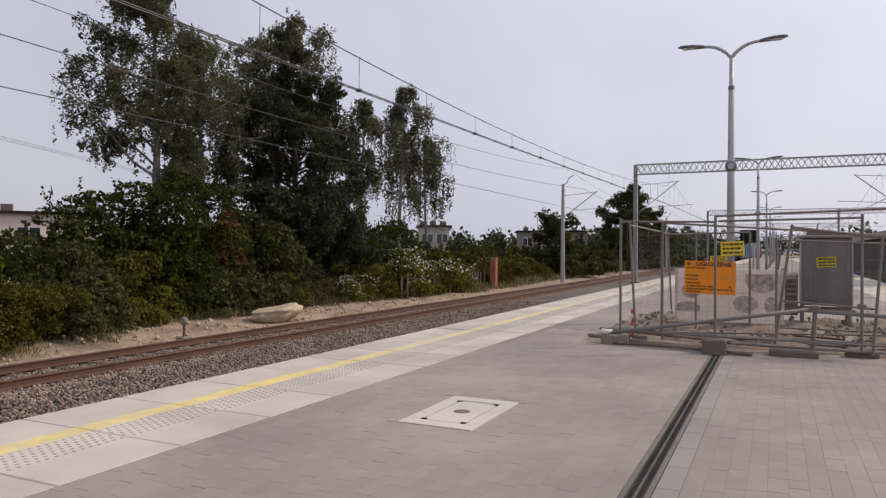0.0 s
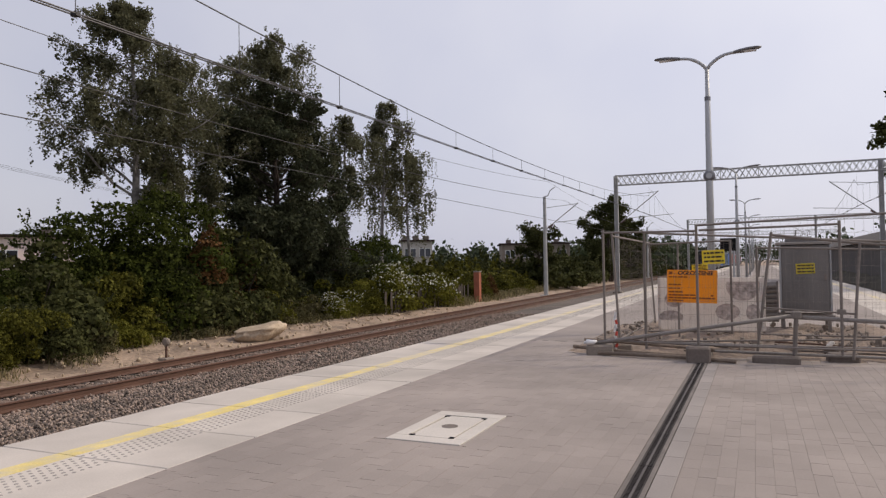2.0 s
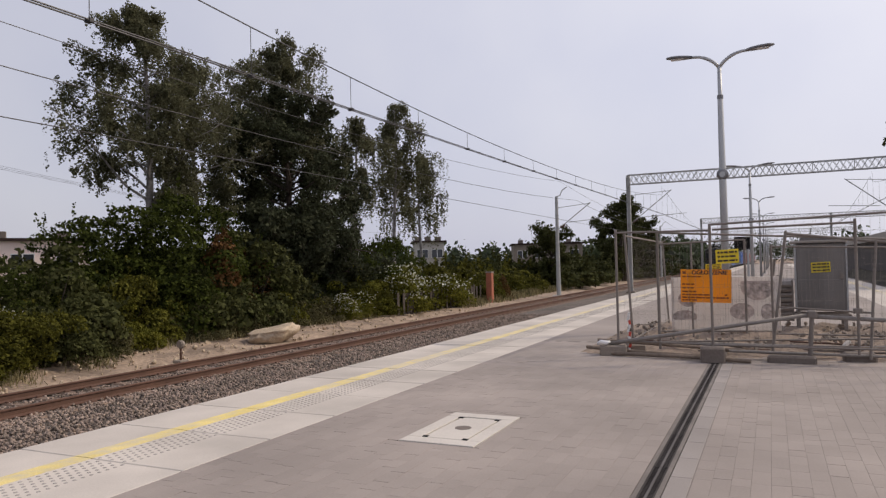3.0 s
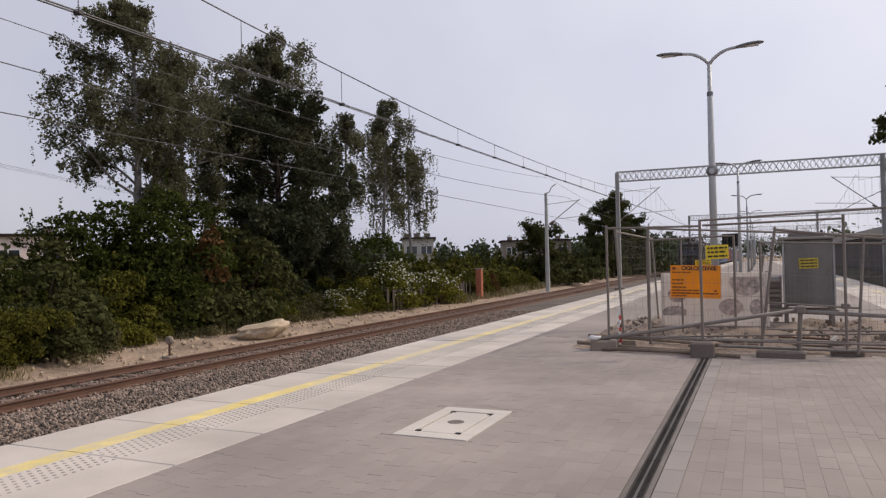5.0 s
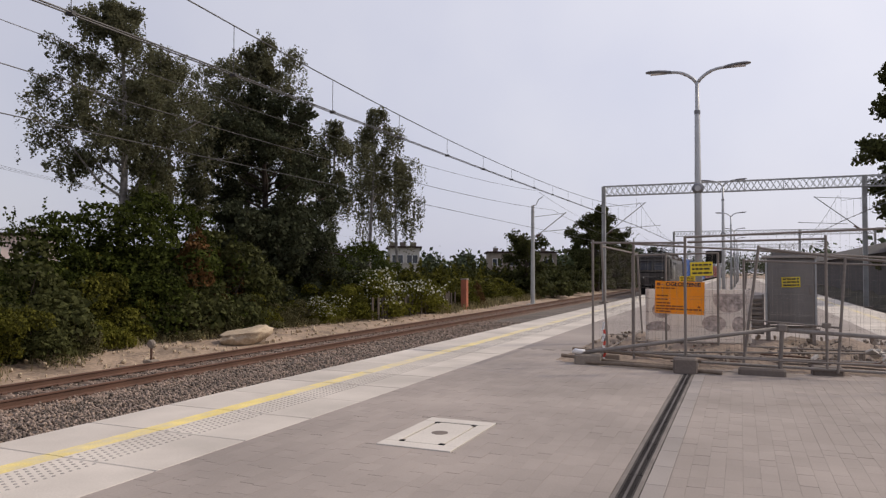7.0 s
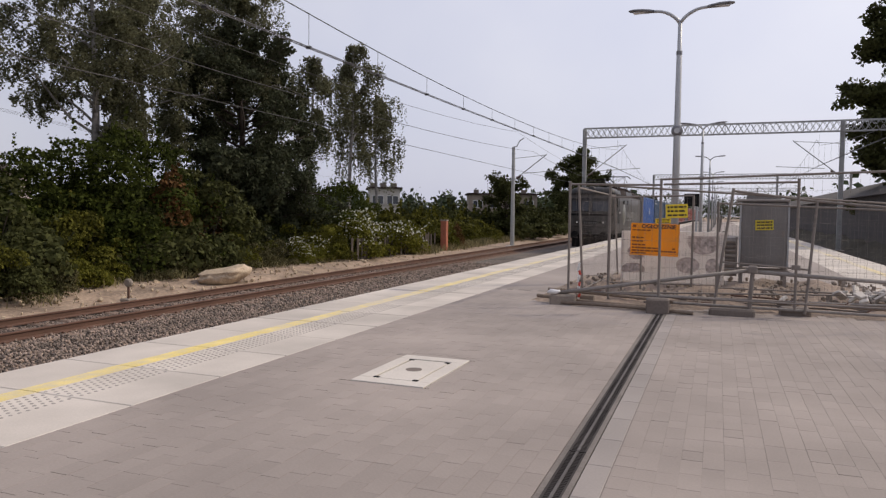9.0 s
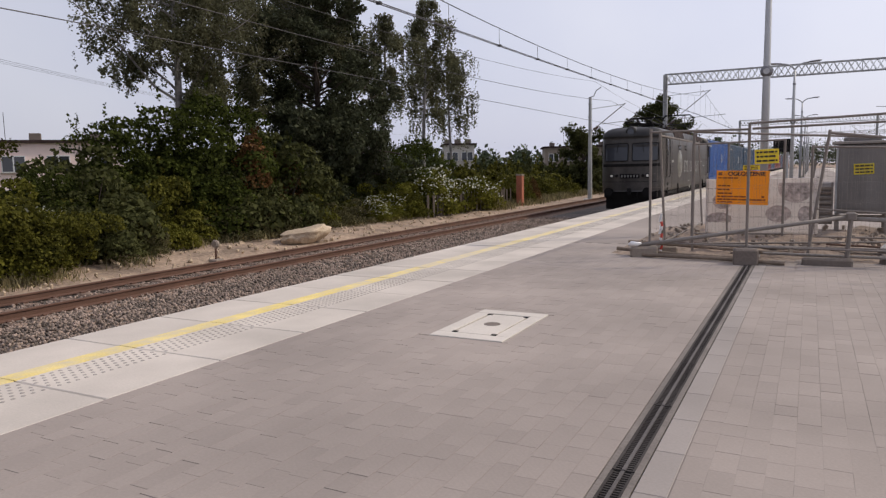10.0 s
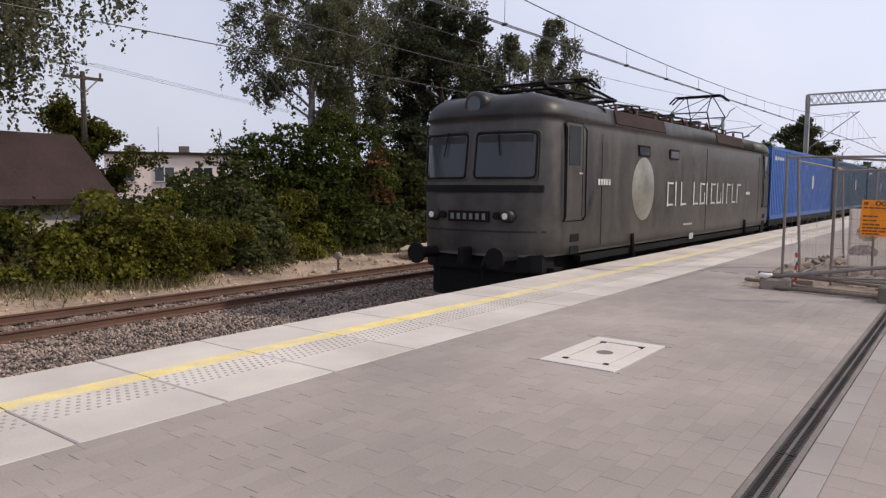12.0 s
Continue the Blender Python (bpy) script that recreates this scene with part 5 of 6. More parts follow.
def plant_hedge():
    rng = random.Random(41)
    used = set()

    def put(k, x, y, s, z=None):
        z = -1.05 + verge_rise(y) if z is None else z
        m = pose(x, y, z, 0, 0, rng.uniform(0, 360)) @ Matrix.Scale(1, 4)
        if y > 36 and k in (0, 1, 2, 4):
            k = 6 if k == 4 else 8
        b = BUSHES[k]
        if k not in used:
            used.add(k)
            b.matrix_basis = m
            b.scale = (s, s, s)
            return
        o = copy_thing(b, m)
        o.scale = (s, s, s * rng.uniform(0.9, 1.15))

    y = -4.0
    while y < 62:
        x = hedge_x(y)
        put(rng.choice((0, 1, 1, 2, 1, 3) if y < 11.5 else (2, 2, 0, 4, 2, 1) if y < 26 else (0, 1, 2, 3)), x + rng.uniform(-0.3, 0.2), y, rng.uniform(0.62, 0.95))
        y += rng.uniform(0.9, 1.4)
    y = -3.0
    while y < 64:
        tall = 1.0
        if 12.6 < y < 23:
            tall = 1.3
        elif y < 12.6:
            tall = 0.72
        put(rng.choice((0, 1, 4, 4, 0)), hedge_x(y) - 1.7 + rng.uniform(-0.4, 0.4), y, rng.uniform(0.95, 1.25) * tall)
        y += rng.uniform(1.2, 1.7)
    y = 16.5
    while y < 66:
        put(rng.choice((4, 0, 4)), hedge_x(y) - 3.6 + rng.uniform(-0.6, 0.6), y, rng.uniform(1.1, 1.4) * (1.0 if y < 30 else 0.8))
        y += rng.uniform(2.2, 3.2)
    y = 15.6
    while y < 29:
        put(7, -20.3 + rng.uniform(-0.5, 0.5), y, (1.05 if y < 24 else 0.88) * rng.uniform(0.88, 1.1))
        y += rng.uniform(2.2, 3.0)
    for x, y, s in ((-18.7, 10.3, 0.66), (-18.9, 11.5, 0.68), (-18.6, 12.6, 0.72), (-19.3, 13.9, 0.72), (-19.8, 15.3, 1.08), (-19.9, 16.9, 1.42), (-19.6, 18.6, 1.38), (-19.6, 20.6, 1.25)):
        put(7, x, y, s)
    for x, y, s in ((-19.6, 31.4, 1.0), (-19.4, 33.4, 1.2), (-19.6, 35.6, 1.12), (-19.8, 38.0, 0.85)):
        put(7, x, y, s)
    for k in range(7):
        put(8, -19.2 + rng.uniform(-0.4, 0.4), 39.5 + k * 1.9, rng.uniform(1.5, 1.85))
    put(5, -18.6, 20.2, 1.55)
    put(5, -18.9, 22.5, 1.25)
    put(5, -16.2, 44.5, 0.6)
    for x, y, s in ((-17.4, 31.6, 1.45), (-17.8, 33.8, 1.75), (-17.2, 35.8, 1.4), (-18.5, 11.9, 0.95)):
        put(3, x, y, s)
    for x, y, s in ((-18.0, 10.6, 1.3), (-18.0, 9.7, 1.25), (-18.8, 29.5, 1.5), (-18.4, 31.0, 1.5), (-17.6, 28.6, 1.1)):
        put(1, x, y, s)
    # ivy over the shed wall
    for k in range(6):
        put(1 if k % 3 else 0, -17.3 + rng.uniform(-0.2, 0.2), 2.0 + k * 1.3, rng.uniform(1.1, 1.25))
    put(1, -17.1, 8.4, 1.3)
    put(0, -17.0, 9.5, 1.25)
    for k in range(8):
        put(8, -20.5 + rng.uniform(-0.6, 0.6), 47.0 + k * 2.4, rng.uniform(1.4, 1.8))
    # thickets beyond
    y = 60
    while y < 150:
        for x in (-17, -22):
            put(6, x + rng.uniform(-1.5, 1.5), y, rng.uniform(1.0, 1.7))
        y += rng.uniform(2.5, 4)


plant_hedge()


def grass():
    rng = np.random.default_rng(51)
    V = []
    for y0, y1, n, off in ((-3, 14, 5200, 0.75), (14, 30, 2600, 0.35), (36, 62, 9000, 1.0)):
        y = rng.uniform(y0, y1, n)
        x = np.array([hedge_x(v) for v in y]) + off + rng.normal(0, 0.38, n)
        keep = np.sin(y * 2.1) + np.sin(y * 0.7 + 2) + rng.normal(0, 0.5, n) > (-0.2 if y0 < 30 else -3)
        x, y = x[keep], y[keep]
        n = len(x)
        z = -1.0 + np.array([verge_rise(b) * max(0, min(1, (-14.2 - a) / 2.2)) for a, b in zip(x, y)])
        h = rng.uniform(0.12, 0.36 if y0 < 30 else 0.5, n)
        a = rng.uniform(0, 6.28, n)
        w = 0.012 if y0 < 30 else 0.025
        dx, dy = np.cos(a) * w, np.sin(a) * w
        lx, ly = rng.normal(0, 0.1, n), rng.normal(0, 0.1, n)
        V.append(np.stack([np.stack([x - dx, y - dy, z], 1), np.stack([x + dx, y + dy, z], 1), np.stack([x + lx + dx * 0.2, y + ly, z + h], 1), np.stack([x + lx - dx * 0.2, y + ly, z + h], 1)], 1))
    ob = new("grass", quads_mesh("grass", np.concatenate(V), GRASS))
    tagged(ob, "dry grass tufts along the hedge foot", "grass", kind="stuff")


grass()


def verge_debris():
    """Small stones and lumps of soil strewn over the sandy verge."""
    rng = random.Random(91)
    g = Geo()
    for k in range(420):
        y = rng.uniform(3, 34)
        x = rng.uniform(-16.4, -13.9)
        s = rng.uniform(0.02, 0.085) * (1.6 if rng.random() < 0.1 else 1)
        m = Euler((rng.uniform(0, 6), rng.uniform(0, 6), rng.uniform(0, 6))).to_matrix()
        g.box(x, y, -0.98 + 0.16 * noise.noise((x * 0.5, y * 0.5, 3)) + verge_rise(y) * max(0, min(1, (-14.2 - x) / 2.2)) + 0.3 * s, s * rng.uniform(0.8, 1.8), s, s * 0.8, m, chamfer=s * 0.2)
    tagged(part("verge_stones", g, ROCK, None, "stones and soil lumps on the sandy verge"), category="stones", kind="stuff")


verge_debris()


def far_wood():
    """Line of distant trees that closes the view."""
    rng = np.random.default_rng(61)
    C = []
    for k in range(160):
        u = rng.uniform(0, 1)
        if u < 0.75:
            x, y = rng.uniform(-190, -30), rng.uniform(150, 260)
        else:
            x, y = rng.uniform(16, 120), rng.uniform(110, 240)
        h, r = rng.uniform(4, 9), rng.uniform(2, 4)
        C.append(np.array((x, y, h * 0.5 - 1)) + rng.normal(0, 1, (240, 3)) * np.array((r * 0.6, r * 0.6, h * 0.26)))
    for k in range(60):
        y = rng.uniform(110, 210)
        C.append(np.array((rng.uniform(-24, -15), y, 1.5)) + rng.normal(0, 1, (200, 3)) * np.array((1.6, 1.6, 1.6)))
    for k in range(130):
        h, r = rng.uniform(11, 20), rng.uniform(5, 9)
        C.append(np.array((rng.uniform(-95, 95), rng.uniform(560, 610), h * 0.5 - 1)) + rng.normal(0, 1, (130, 3)) * np.array((r * 0.6, r * 0.6, h * 0.26)))
    ob = new("far_wood", quads_mesh("far_wood", leaves(rng, np.concatenate(C), 0.95), FAR_LEAF))
    tagged(ob, "distant belt of dark green trees", "trees", kind="stuff")


far_wood()


# ---- buildings beyond the hedge ----
def block_of_flats(m, length, depth, floors, wall, label, windows):
    """A plain flat-roofed block: walls, roof edge, chimneys, windows with frames."""
    t = thing("apartment_block", label, "house", m)
    h = 2.75 * floors + 0.5
    part("wall", Geo().box(length / 2, depth / 2, h / 2, length, depth, h), wall, t)
    r = part("roof", Geo().box(length / 2, depth / 2, h + 0.12, length + 0.7, depth + 0.7, 0.24), ROOFDARK, t)
    for k in range(3):
        part("chimney", Geo().box(length * (0.12 + 0.36 * k), depth * 0.4, h + 0.6, 0.9, 0.6, 0.75, chamfer=0.03), DARKCONC, r)
    part("aerial", Geo().tube([(length * 0.3, depth / 2, h), (length * 0.3, depth / 2, h + 2.8)], 0.03, 4), WIRE, r)
    for f in range(floors):
        for k in range(windows):
            x = length * (k + 0.5) / windows
            z = 1.55 + 2.75 * f
            w = part("window", Geo().box(x, -0.02, z, 1.7, 0.1, 1.35), WINFRAME, t)
            for s in (-0.42, 0.42):
                part("pane", Geo().box(x + s, -0.075, z, 0.74, 0.02, 1.2), GLASS, w)
            part("sill", Geo().box(x, -0.12, z - 0.72, 1.9, 0.2, 0.06), CONC, w)
        for s in (0.3, 0.7):
            w = part("window", Geo().box(length + 0.02, depth * s, 1.55 + 2.75 * f, 0.1, 1.4, 1.35), WINFRAME, t)
            part("pane", Geo().box(length + 0.075, depth * s, 1.55 + 2.75 * f, 0.02, 1.2, 1.2), GLASS, w)
    return t


block_of_flats(pose(-60.5, 31.5, -1.75, 0, 0, 52), 13, 9, 2, PLASTER, "pink plastered two-storey block with flat dark roof", 4)
block_of_flats(pose(-48.0, 63.5, -1.2, 0, 0, 38), 7.5, 9, 2, PLASTERW, "pale two-storey block behind the trees", 3)
block_of_flats(pose(-48.4, 94.4, -1.0, 0, 0, 30), 4.4, 8, 2, PLASTERW, "pale block with flat roof beyond the birches", 2)
block_of_flats(pose(-41.0, 118.0, -1.2, 0, 0, 22), 12, 10, 2, CONC, "grey house far beyond the gardens", 4)


def line_pole():
    t = thing("power_pole", "dark wooden power pole with a crossarm", "pole", pose(-30.0, 14.85, -0.9))
    part("pole", Geo().tube([(0, 0, 0), (0, 0, 7.1)], [0.14, 0.1], 8), OLDPLANK, t)
    part("crossarm", Geo().box(0, 0, 6.85, 0.12, 1.7, 0.12), OLDPLANK, t)
    for s in (-0.75, 0.0, 0.75):
        part("insulator", Geo().tube([(0, s, 6.9), (0, s, 7.12)], 0.05, 6), INSUL, t)
    for s in (-1, 1):
        part("brace", Geo().tube([(0.05, s * 0.6, 6.8), (0.05, 0, 6.2)], 0.03, 5), FENCE, t)
    for s in (-0.75, 0.0, 0.75):
        for (ya, yb), (xa, xb) in (((14.85, 95.0), (-30, -52)), ((14.85, -40.0), (-30, -28))):
            n = 10
            g = Geo().tube([(xa + (xb - xa) * i / n, ya + (yb - ya) * i / n + s, 6.2 + 0.4 - 0.9 * 4 * (i / n) * (1 - i / n)) for i in range(n + 1)], 0.007, 4, False)
            tagged(part("power_line", g, WIRE, None, "thin power line leading off behind the trees"), category="wire", group="power lines")


line_pole()


def station_wall():
    """Dark building and bank along the far side."""
    t = thing("station_shed", "long dark low shed beside the far track", "building", pose(9.4, 54, -0.9))
    part("wall", Geo().box(2.5, 36, 1.9, 5, 100, 3.8), DARKWALL, t)
    part("roof", Geo().prism([(-0.5, 3.75), (5.5, 3.75), (2.5, 5.1)], -14.5, 86.5), SHEDROOF, t, "weathered grey-brown pitched roof")
    bank = Geo()
    for j in range(41):
        y = -18 + j * 2.0
        for i, (x, h) in enumerate(((-1.1, 0.0), (-0.7, 0.35), (-0.2, 0.75), (0.4, 0.95), (1.2, 0.9))):
            bank.v.append((x + 0.15 * noise.noise((y, x, 1)), y, h * (0.9 + 0.5 * noise.noise((y * 0.4, x, 4))) - 0.02))
    bank.f = [(j * 5 + i, j * 5 + i + 1, (j + 1) * 5 + i + 1, (j + 1) * 5 + i) for j in range(40) for i in range(4)]
    tagged(part("earth_bank", bank, GROUND, None, "brown grassy bank beside the far track", True, at=pose(9.2, 40, -0.9)), category="bank", kind="structure")


station_wall()


# ---- the train ----
def loft(g, sections):
    """Skins rings of equal length, and closes both ends."""
    n = len(sections[0])
    k = len(g.v)
    for s in sections:
        g.v += [tuple(p) for p in s]
    for i in range(len(sections) - 1):
        for j in range(n):
            a, b = k + i * n + j, k + i * n + (j + 1) % n
            g.f.append((a, b, b + n, a + n))
    g.f.append(tuple(k + j for j in range(n)))
    e = k + (len(sections) - 1) * n
    g.f.append(tuple(e + j for j in range(n - 1, -1, -1)))
    return g


def half_ring(pts):
    """A closed ring from the points of the right half, bottom to top."""
    return pts + [(-x, z) for x, z in reversed(pts)]


LOCO_L = 16.3
NOSE_BACK = 0.5             # where the rounded corner meets the side


def locomotive():
    t = thing("locomotive", "dark grey electric locomotive with faded lettering, hauling containers", "locomotive")
    levels = [(1.36, 0.98), (1.46, 1.05), (1.475, 1.35), (1.475, 1.7), (1.475, 2.0), (1.475, 2.3), (1.475, 2.6), (1.47, 3.0), (1.45, 3.38), (1.40, 3.52)]

    def front(z):
        """How far the face lies behind the nose at a height."""
        if z < 2.15:
            return 0.03 * (2.15 - z)
        return 0.13 * (z - 2.15) ** 1.1

    def nose(x, half=1.475):
        """The face in plan: nearly flat in the middle, rounding into the sides."""
        q = min(1.0, abs(x) / half)
        return NOSE_BACK - 1.0 * (1 - q ** 2.6) ** (1 / 2.6)

    def plan(half, z, back, y_cut=None):
        """One level of the body: the front curve, the sides, the rear curve."""
        xs = [half * math.sin(math.pi / 2 * k / 9) for k in range(-9, 10)]
        fr = [(x, nose(x, half) + back * (1 - (abs(x) / half) ** 4), z) for x in xs]
        if y_cut is None:
            rear = [(-x, LOCO_L - nose(x, half) - back * (1 - (abs(x) / half) ** 4), z) for x in xs]
        else:
            rear = [(-x, y_cut, z) for x in xs]
        return fr + rear

    body = part("body", loft(Geo(), [plan(w, z, front(z)) for w, z in levels]), LOCO, t, "dark grey-green painted body", True)
    for p in body.data.polygons:
        p.use_smooth = len(p.vertices) == 4

    # domed cab roofs, and the lower middle roof
    def dome(turned):
        rows = [plan(w, z, d, 2.45) for w, z, d in ((1.40, 3.46, 0.16), (1.47, 3.50, 0.10), (1.465, 3.56, 0.11), (1.43, 3.68, 0.16), (1.34, 3.79, 0.26), (1.18, 3.88, 0.42), (0.95, 3.94, 0.62), (0.6, 3.975, 0.9), (0.2, 3.985, 1.2))]
        if turned:
            rows = [[(-x, LOCO_L - y, z) for x, y, z in r] for r in rows]
        return loft(Geo(), rows)

    for turned in (False, True):
        r = part("cab_roof", dome(turned), LOCOROOF, t, "rounded dark cab roof", True)
        for p in r.data.polygons:
            p.use_smooth = len(p.vertices) == 4
    mid = half_ring([(1.40, 3.46), (1.45, 3.52), (1.37, 3.82), (1.05, 3.92), (0.5, 3.96), (0.02, 3.97)])
    part("roof", loft(Geo(), [[(x, y, z) for x, z in mid] for y in (2.3, LOCO_L - 2.3)]), LOCOROOF, t, "grey roof skin", True)
    for y0, y1 in ((2.7, 5.6), (9.8, 12.6)):
        for s in (-1, 1):
            g = Geo()
            v = [(s * 1.465, y0, 3.55), (s * 1.465, y1, 3.55), (s * 1.39, y1, 3.83), (s * 1.39, y0, 3.83)]
            g.add(v + [(x * 0.97, y, z - 0.05) for x, y, z in v], [(0, 1, 2, 3), (7, 6, 5, 4), (0, 4, 5, 1), (1, 5, 6, 2), (2, 6, 7, 3), (3, 7, 4, 0)])
            part("roof_grille", g, GRIME, t, "brown-black louvred roof grille")
    for k in range(7):
        part("roof_line", Geo().tube([(-0.5 + 0.16 * k % 1.0, 4.4 + k * 1.1, 3.94), (-0.5 + 0.16 * k % 1.0, 4.4 + k * 1.1, 4.16)], 0.05, 6), INSUL, t)
    part("roof_busbar", Geo().tube([(-0.4, 3.6, 4.18), (-0.2, 8, 4.2), (-0.4, 12.6, 4.18)], 0.02, 5), WIRE, t)
    part("walkway", Geo().box(0.75, 8.1, 4.0, 0.35, 7.0, 0.05), GRIME, t)

    for end in (0, 1):
        def P(x, y, z):
            return (x, y, z) if end == 0 else (-x, LOCO_L - y, z)

        # windscreens
        for s in (-1, 1):
            zs, ze, xa, xb = 2.40, 3.20, 0.1, 1.22

            def F(x, z, off):
                return P(s * x, nose(x) + front(z) * (1 - (x / 1.475) ** 4) + off, z)

            def curved(x0, x1, z0, z1, off, n=7):
                g = Geo()
                for k in range(n + 1):
                    x = x0 + (x1 - x0) * k / n
                    g.v += [F(x, z0, off), F(x, z1, off), F(x, z1, off + 0.05), F(x, z0, off + 0.05)]
                for k in range(n):
                    for j in range(4):
                        g.f.append((4 * k + j, 4 * k + (j + 1) % 4, 4 * k + 4 + (j + 1) % 4, 4 * k + 4 + j))
                g.f += [(0, 1, 2, 3), (4 * n + 3, 4 * n + 2, 4 * n + 1, 4 * n)]
                return g

            w = part("windscreen", curved(xa, xb, zs, ze, -0.012), CABGLASS, t, "dark cab windscreen")
            c = 0.07
            rim = [(xa + c, zs), (xa + 0.35, zs), (xa + 0.7, zs), (xb - c, zs), (xb - 0.02, zs + 0.02), (xb, zs + c), (xb, ze - c), (xb - 0.02, ze - 0.02), (xb - c, ze), (xa + 0.7, ze), (xa + 0.35, ze), (xa + c, ze), (xa + 0.02, ze - 0.02), (xa, ze - c), (xa, zs + c), (xa + 0.02, zs + 0.02), (xa + c, zs)]
            part("window_seal", Geo().tube([F(x, z, -0.012) for x, z in rim], 0.02, 6), LOCODARK, w)
            part("window_frame", Geo().tube([F(0.63 + (x - 0.63) * 1.07, 2.81 + (z - 2.81) * 1.1, 0.0) for x, z in rim], 0.022, 6), LOCO, w, "raised body-coloured window frame")
            part("wiper", Geo().tube([F(0.55, 3.24, -0.05), F(0.62, 2.8, -0.05)], 0.012, 4), LOCODARK, w)
            part("sun_blind", curved(xa + 0.06, xb - 0.06, ze - 0.16, ze - 0.04, -0.018), LOCOROOF, w)
            part("belt_moulding", curved(0.0, 1.33, 2.14, 2.27, -0.03), LOCODARK, t)
            part("face_step", curved(0.0, 1.36, 1.42, 1.455, -0.012), LOCOROOF, t)
        # lamps
        for s in (-1, 1):
            yl = nose(0.82)
            lamp = part("headlight", Geo().tube([P(s * 0.82, yl - 0.15, 1.72), P(s * 0.82, yl - 0.14, 1.72), P(s * 0.82, yl + 0.12, 1.72)], [0.075, 0.115, 0.125], 14), LOCOROOF, t, "round headlight in a grey housing", True)
            part("lens", Geo().tube([P(s * 0.82, yl - 0.155, 1.72), P(s * 0.82, yl - 0.148, 1.72)], 0.058, 12), HEADLIGHT if end == 0 else GLASS, lamp, "lit round lens")
            part("tail_lamp", Geo().tube([P(s * 0.6, nose(0.6) - 0.05, 1.72), P(s * 0.6, nose(0.6) + 0.06, 1.72)], 0.07, 10), LOCODARK, t)
        part("number_plate", Geo().box(*P(0, nose(0) - 0.002, 1.70), 0.9, 0.05, 0.2, chamfer=0.005), BLACK, t, "black plate with pale marks")
        for k in range(6):
            part("plate_mark", Geo().box(*P(-0.35 + k * 0.14, nose(0) - 0.03, 1.70), 0.07, 0.006, 0.11), PLATEMARK, t)
        top = part("roof_headlight", Geo().tube([P(0, -0.34, 3.74), P(0, -0.3, 3.745), P(0, -0.2, 3.75), P(0, 0.9, 3.8)], [0.19, 0.24, 0.25, 0.2], 18), LOCOROOF, t, "large round lamp above the windscreens", True)
        part("lens", Geo().tube([P(0, -0.36, 3.74), P(0, -0.338, 3.74)], 0.15, 14), GLASS, top)
        part("horn", Geo().tube([P(0.34, -0.3, 3.58), P(0.34, 0.0, 3.62)], [0.075, 0.03], 8), LOCODARK, t)
        # buffer beam, buffers, plough
        beam = [(x, nose(x) + 0.06) for x in (-1.3, -1.15, -0.9, 0.9, 1.15, 1.3)] + [(1.3, 0.4), (-1.3, 0.4)]
        # the plough reaches up to the beam; its black block also stands for shadow there
        for nm, z0, z1 in (("buffer_beam", 0.7, 1.22), ("plough", 0.16, 0.7)):
            k = 1.0 if nm == "buffer_beam" else 0.94
            part(nm, Geo().add([P(x * k, y + (0 if k == 1 else 0.08), z) for z in (z0, z1) for x, y in beam], [tuple(range(7, -1, -1)), tuple(range(8, 16))] + [(i, (i + 1) % 8, 8 + (i + 1) % 8, 8 + i) for i in range(8)]), LOCODARK, t)
        for s in (-0.875, 0.875):
            b = part("buffer", Geo().tube([P(s, -0.35, 1.0), P(s, -0.9, 1.0)], 0.11, 10), LOCODARK, t)
            part("buffer_head", Geo().tube([P(s, -0.9, 1.0), P(s, -0.97, 1.0)], 0.19, 14), LOCODARK, b)
        part("coupling", Geo().box(*P(0, -0.6, 1.0), 0.12, 0.36, 0.3, chamfer=0.03), LOCODARK, t)
        part("air_hose", Geo().tube([P(0.35, -0.45, 0.95), P(0.37, -0.6, 0.8), P(0.36, -0.5, 0.55)], 0.03, 6), LOCODARK, t)
        part("skirt_step", Geo().box(*P(1.3, 0.3, 0.75), 0.28, 0.3, 0.06), LOCODARK, t)
        # cab doors with handrails and steps
        for s in (-1, 1):
            dd = part("door", Geo().box(*P(s * 1.472, 0.78, 2.52), 0.03, 0.66, 1.78, chamfer=0.006), LOCO, t)
            part("door_window", Geo().box(*P(s * 1.489, 0.78, 3.0), 0.012, 0.46, 0.72), CABGLASS, dd, "dark door window")
            gap = Geo()
            for dy in (-0.345, 0.345):
                gap.box(*P(s * 1.478, 0.78 + dy, 2.52), 0.012, 0.03, 1.8)
            for dz in (-0.9, 0.9):
                gap.box(*P(s * 1.478, 0.78, 2.52 + dz), 0.012, 0.7, 0.03)
            part("door_seal", gap, LOCODARK, dd)
            for dy in (-0.40, 0.40):
                part("handrail", Geo().tube([P(s * 1.48, 0.78 + dy, 1.62), P(s * 1.53, 0.78 + dy, 1.7), P(s * 1.53, 0.78 + dy, 3.3), P(s * 1.48, 0.78 + dy, 3.38)], 0.016, 6), LOCODARK, dd)
            part("door_handle", Geo().box(*P(s * 1.497, 1.02, 2.5), 0.02, 0.12, 0.03), CREAM, dd, "pale door handle")
            for z in (0.95, 0.72):
                # flat black plates painted as the shade of recesses that are not cut
                part("step_recess", Geo().box(*P(s * 1.472, 0.85, z + 0.35), 0.02, 0.36, 0.15, chamfer=0.01), BLACK, t)
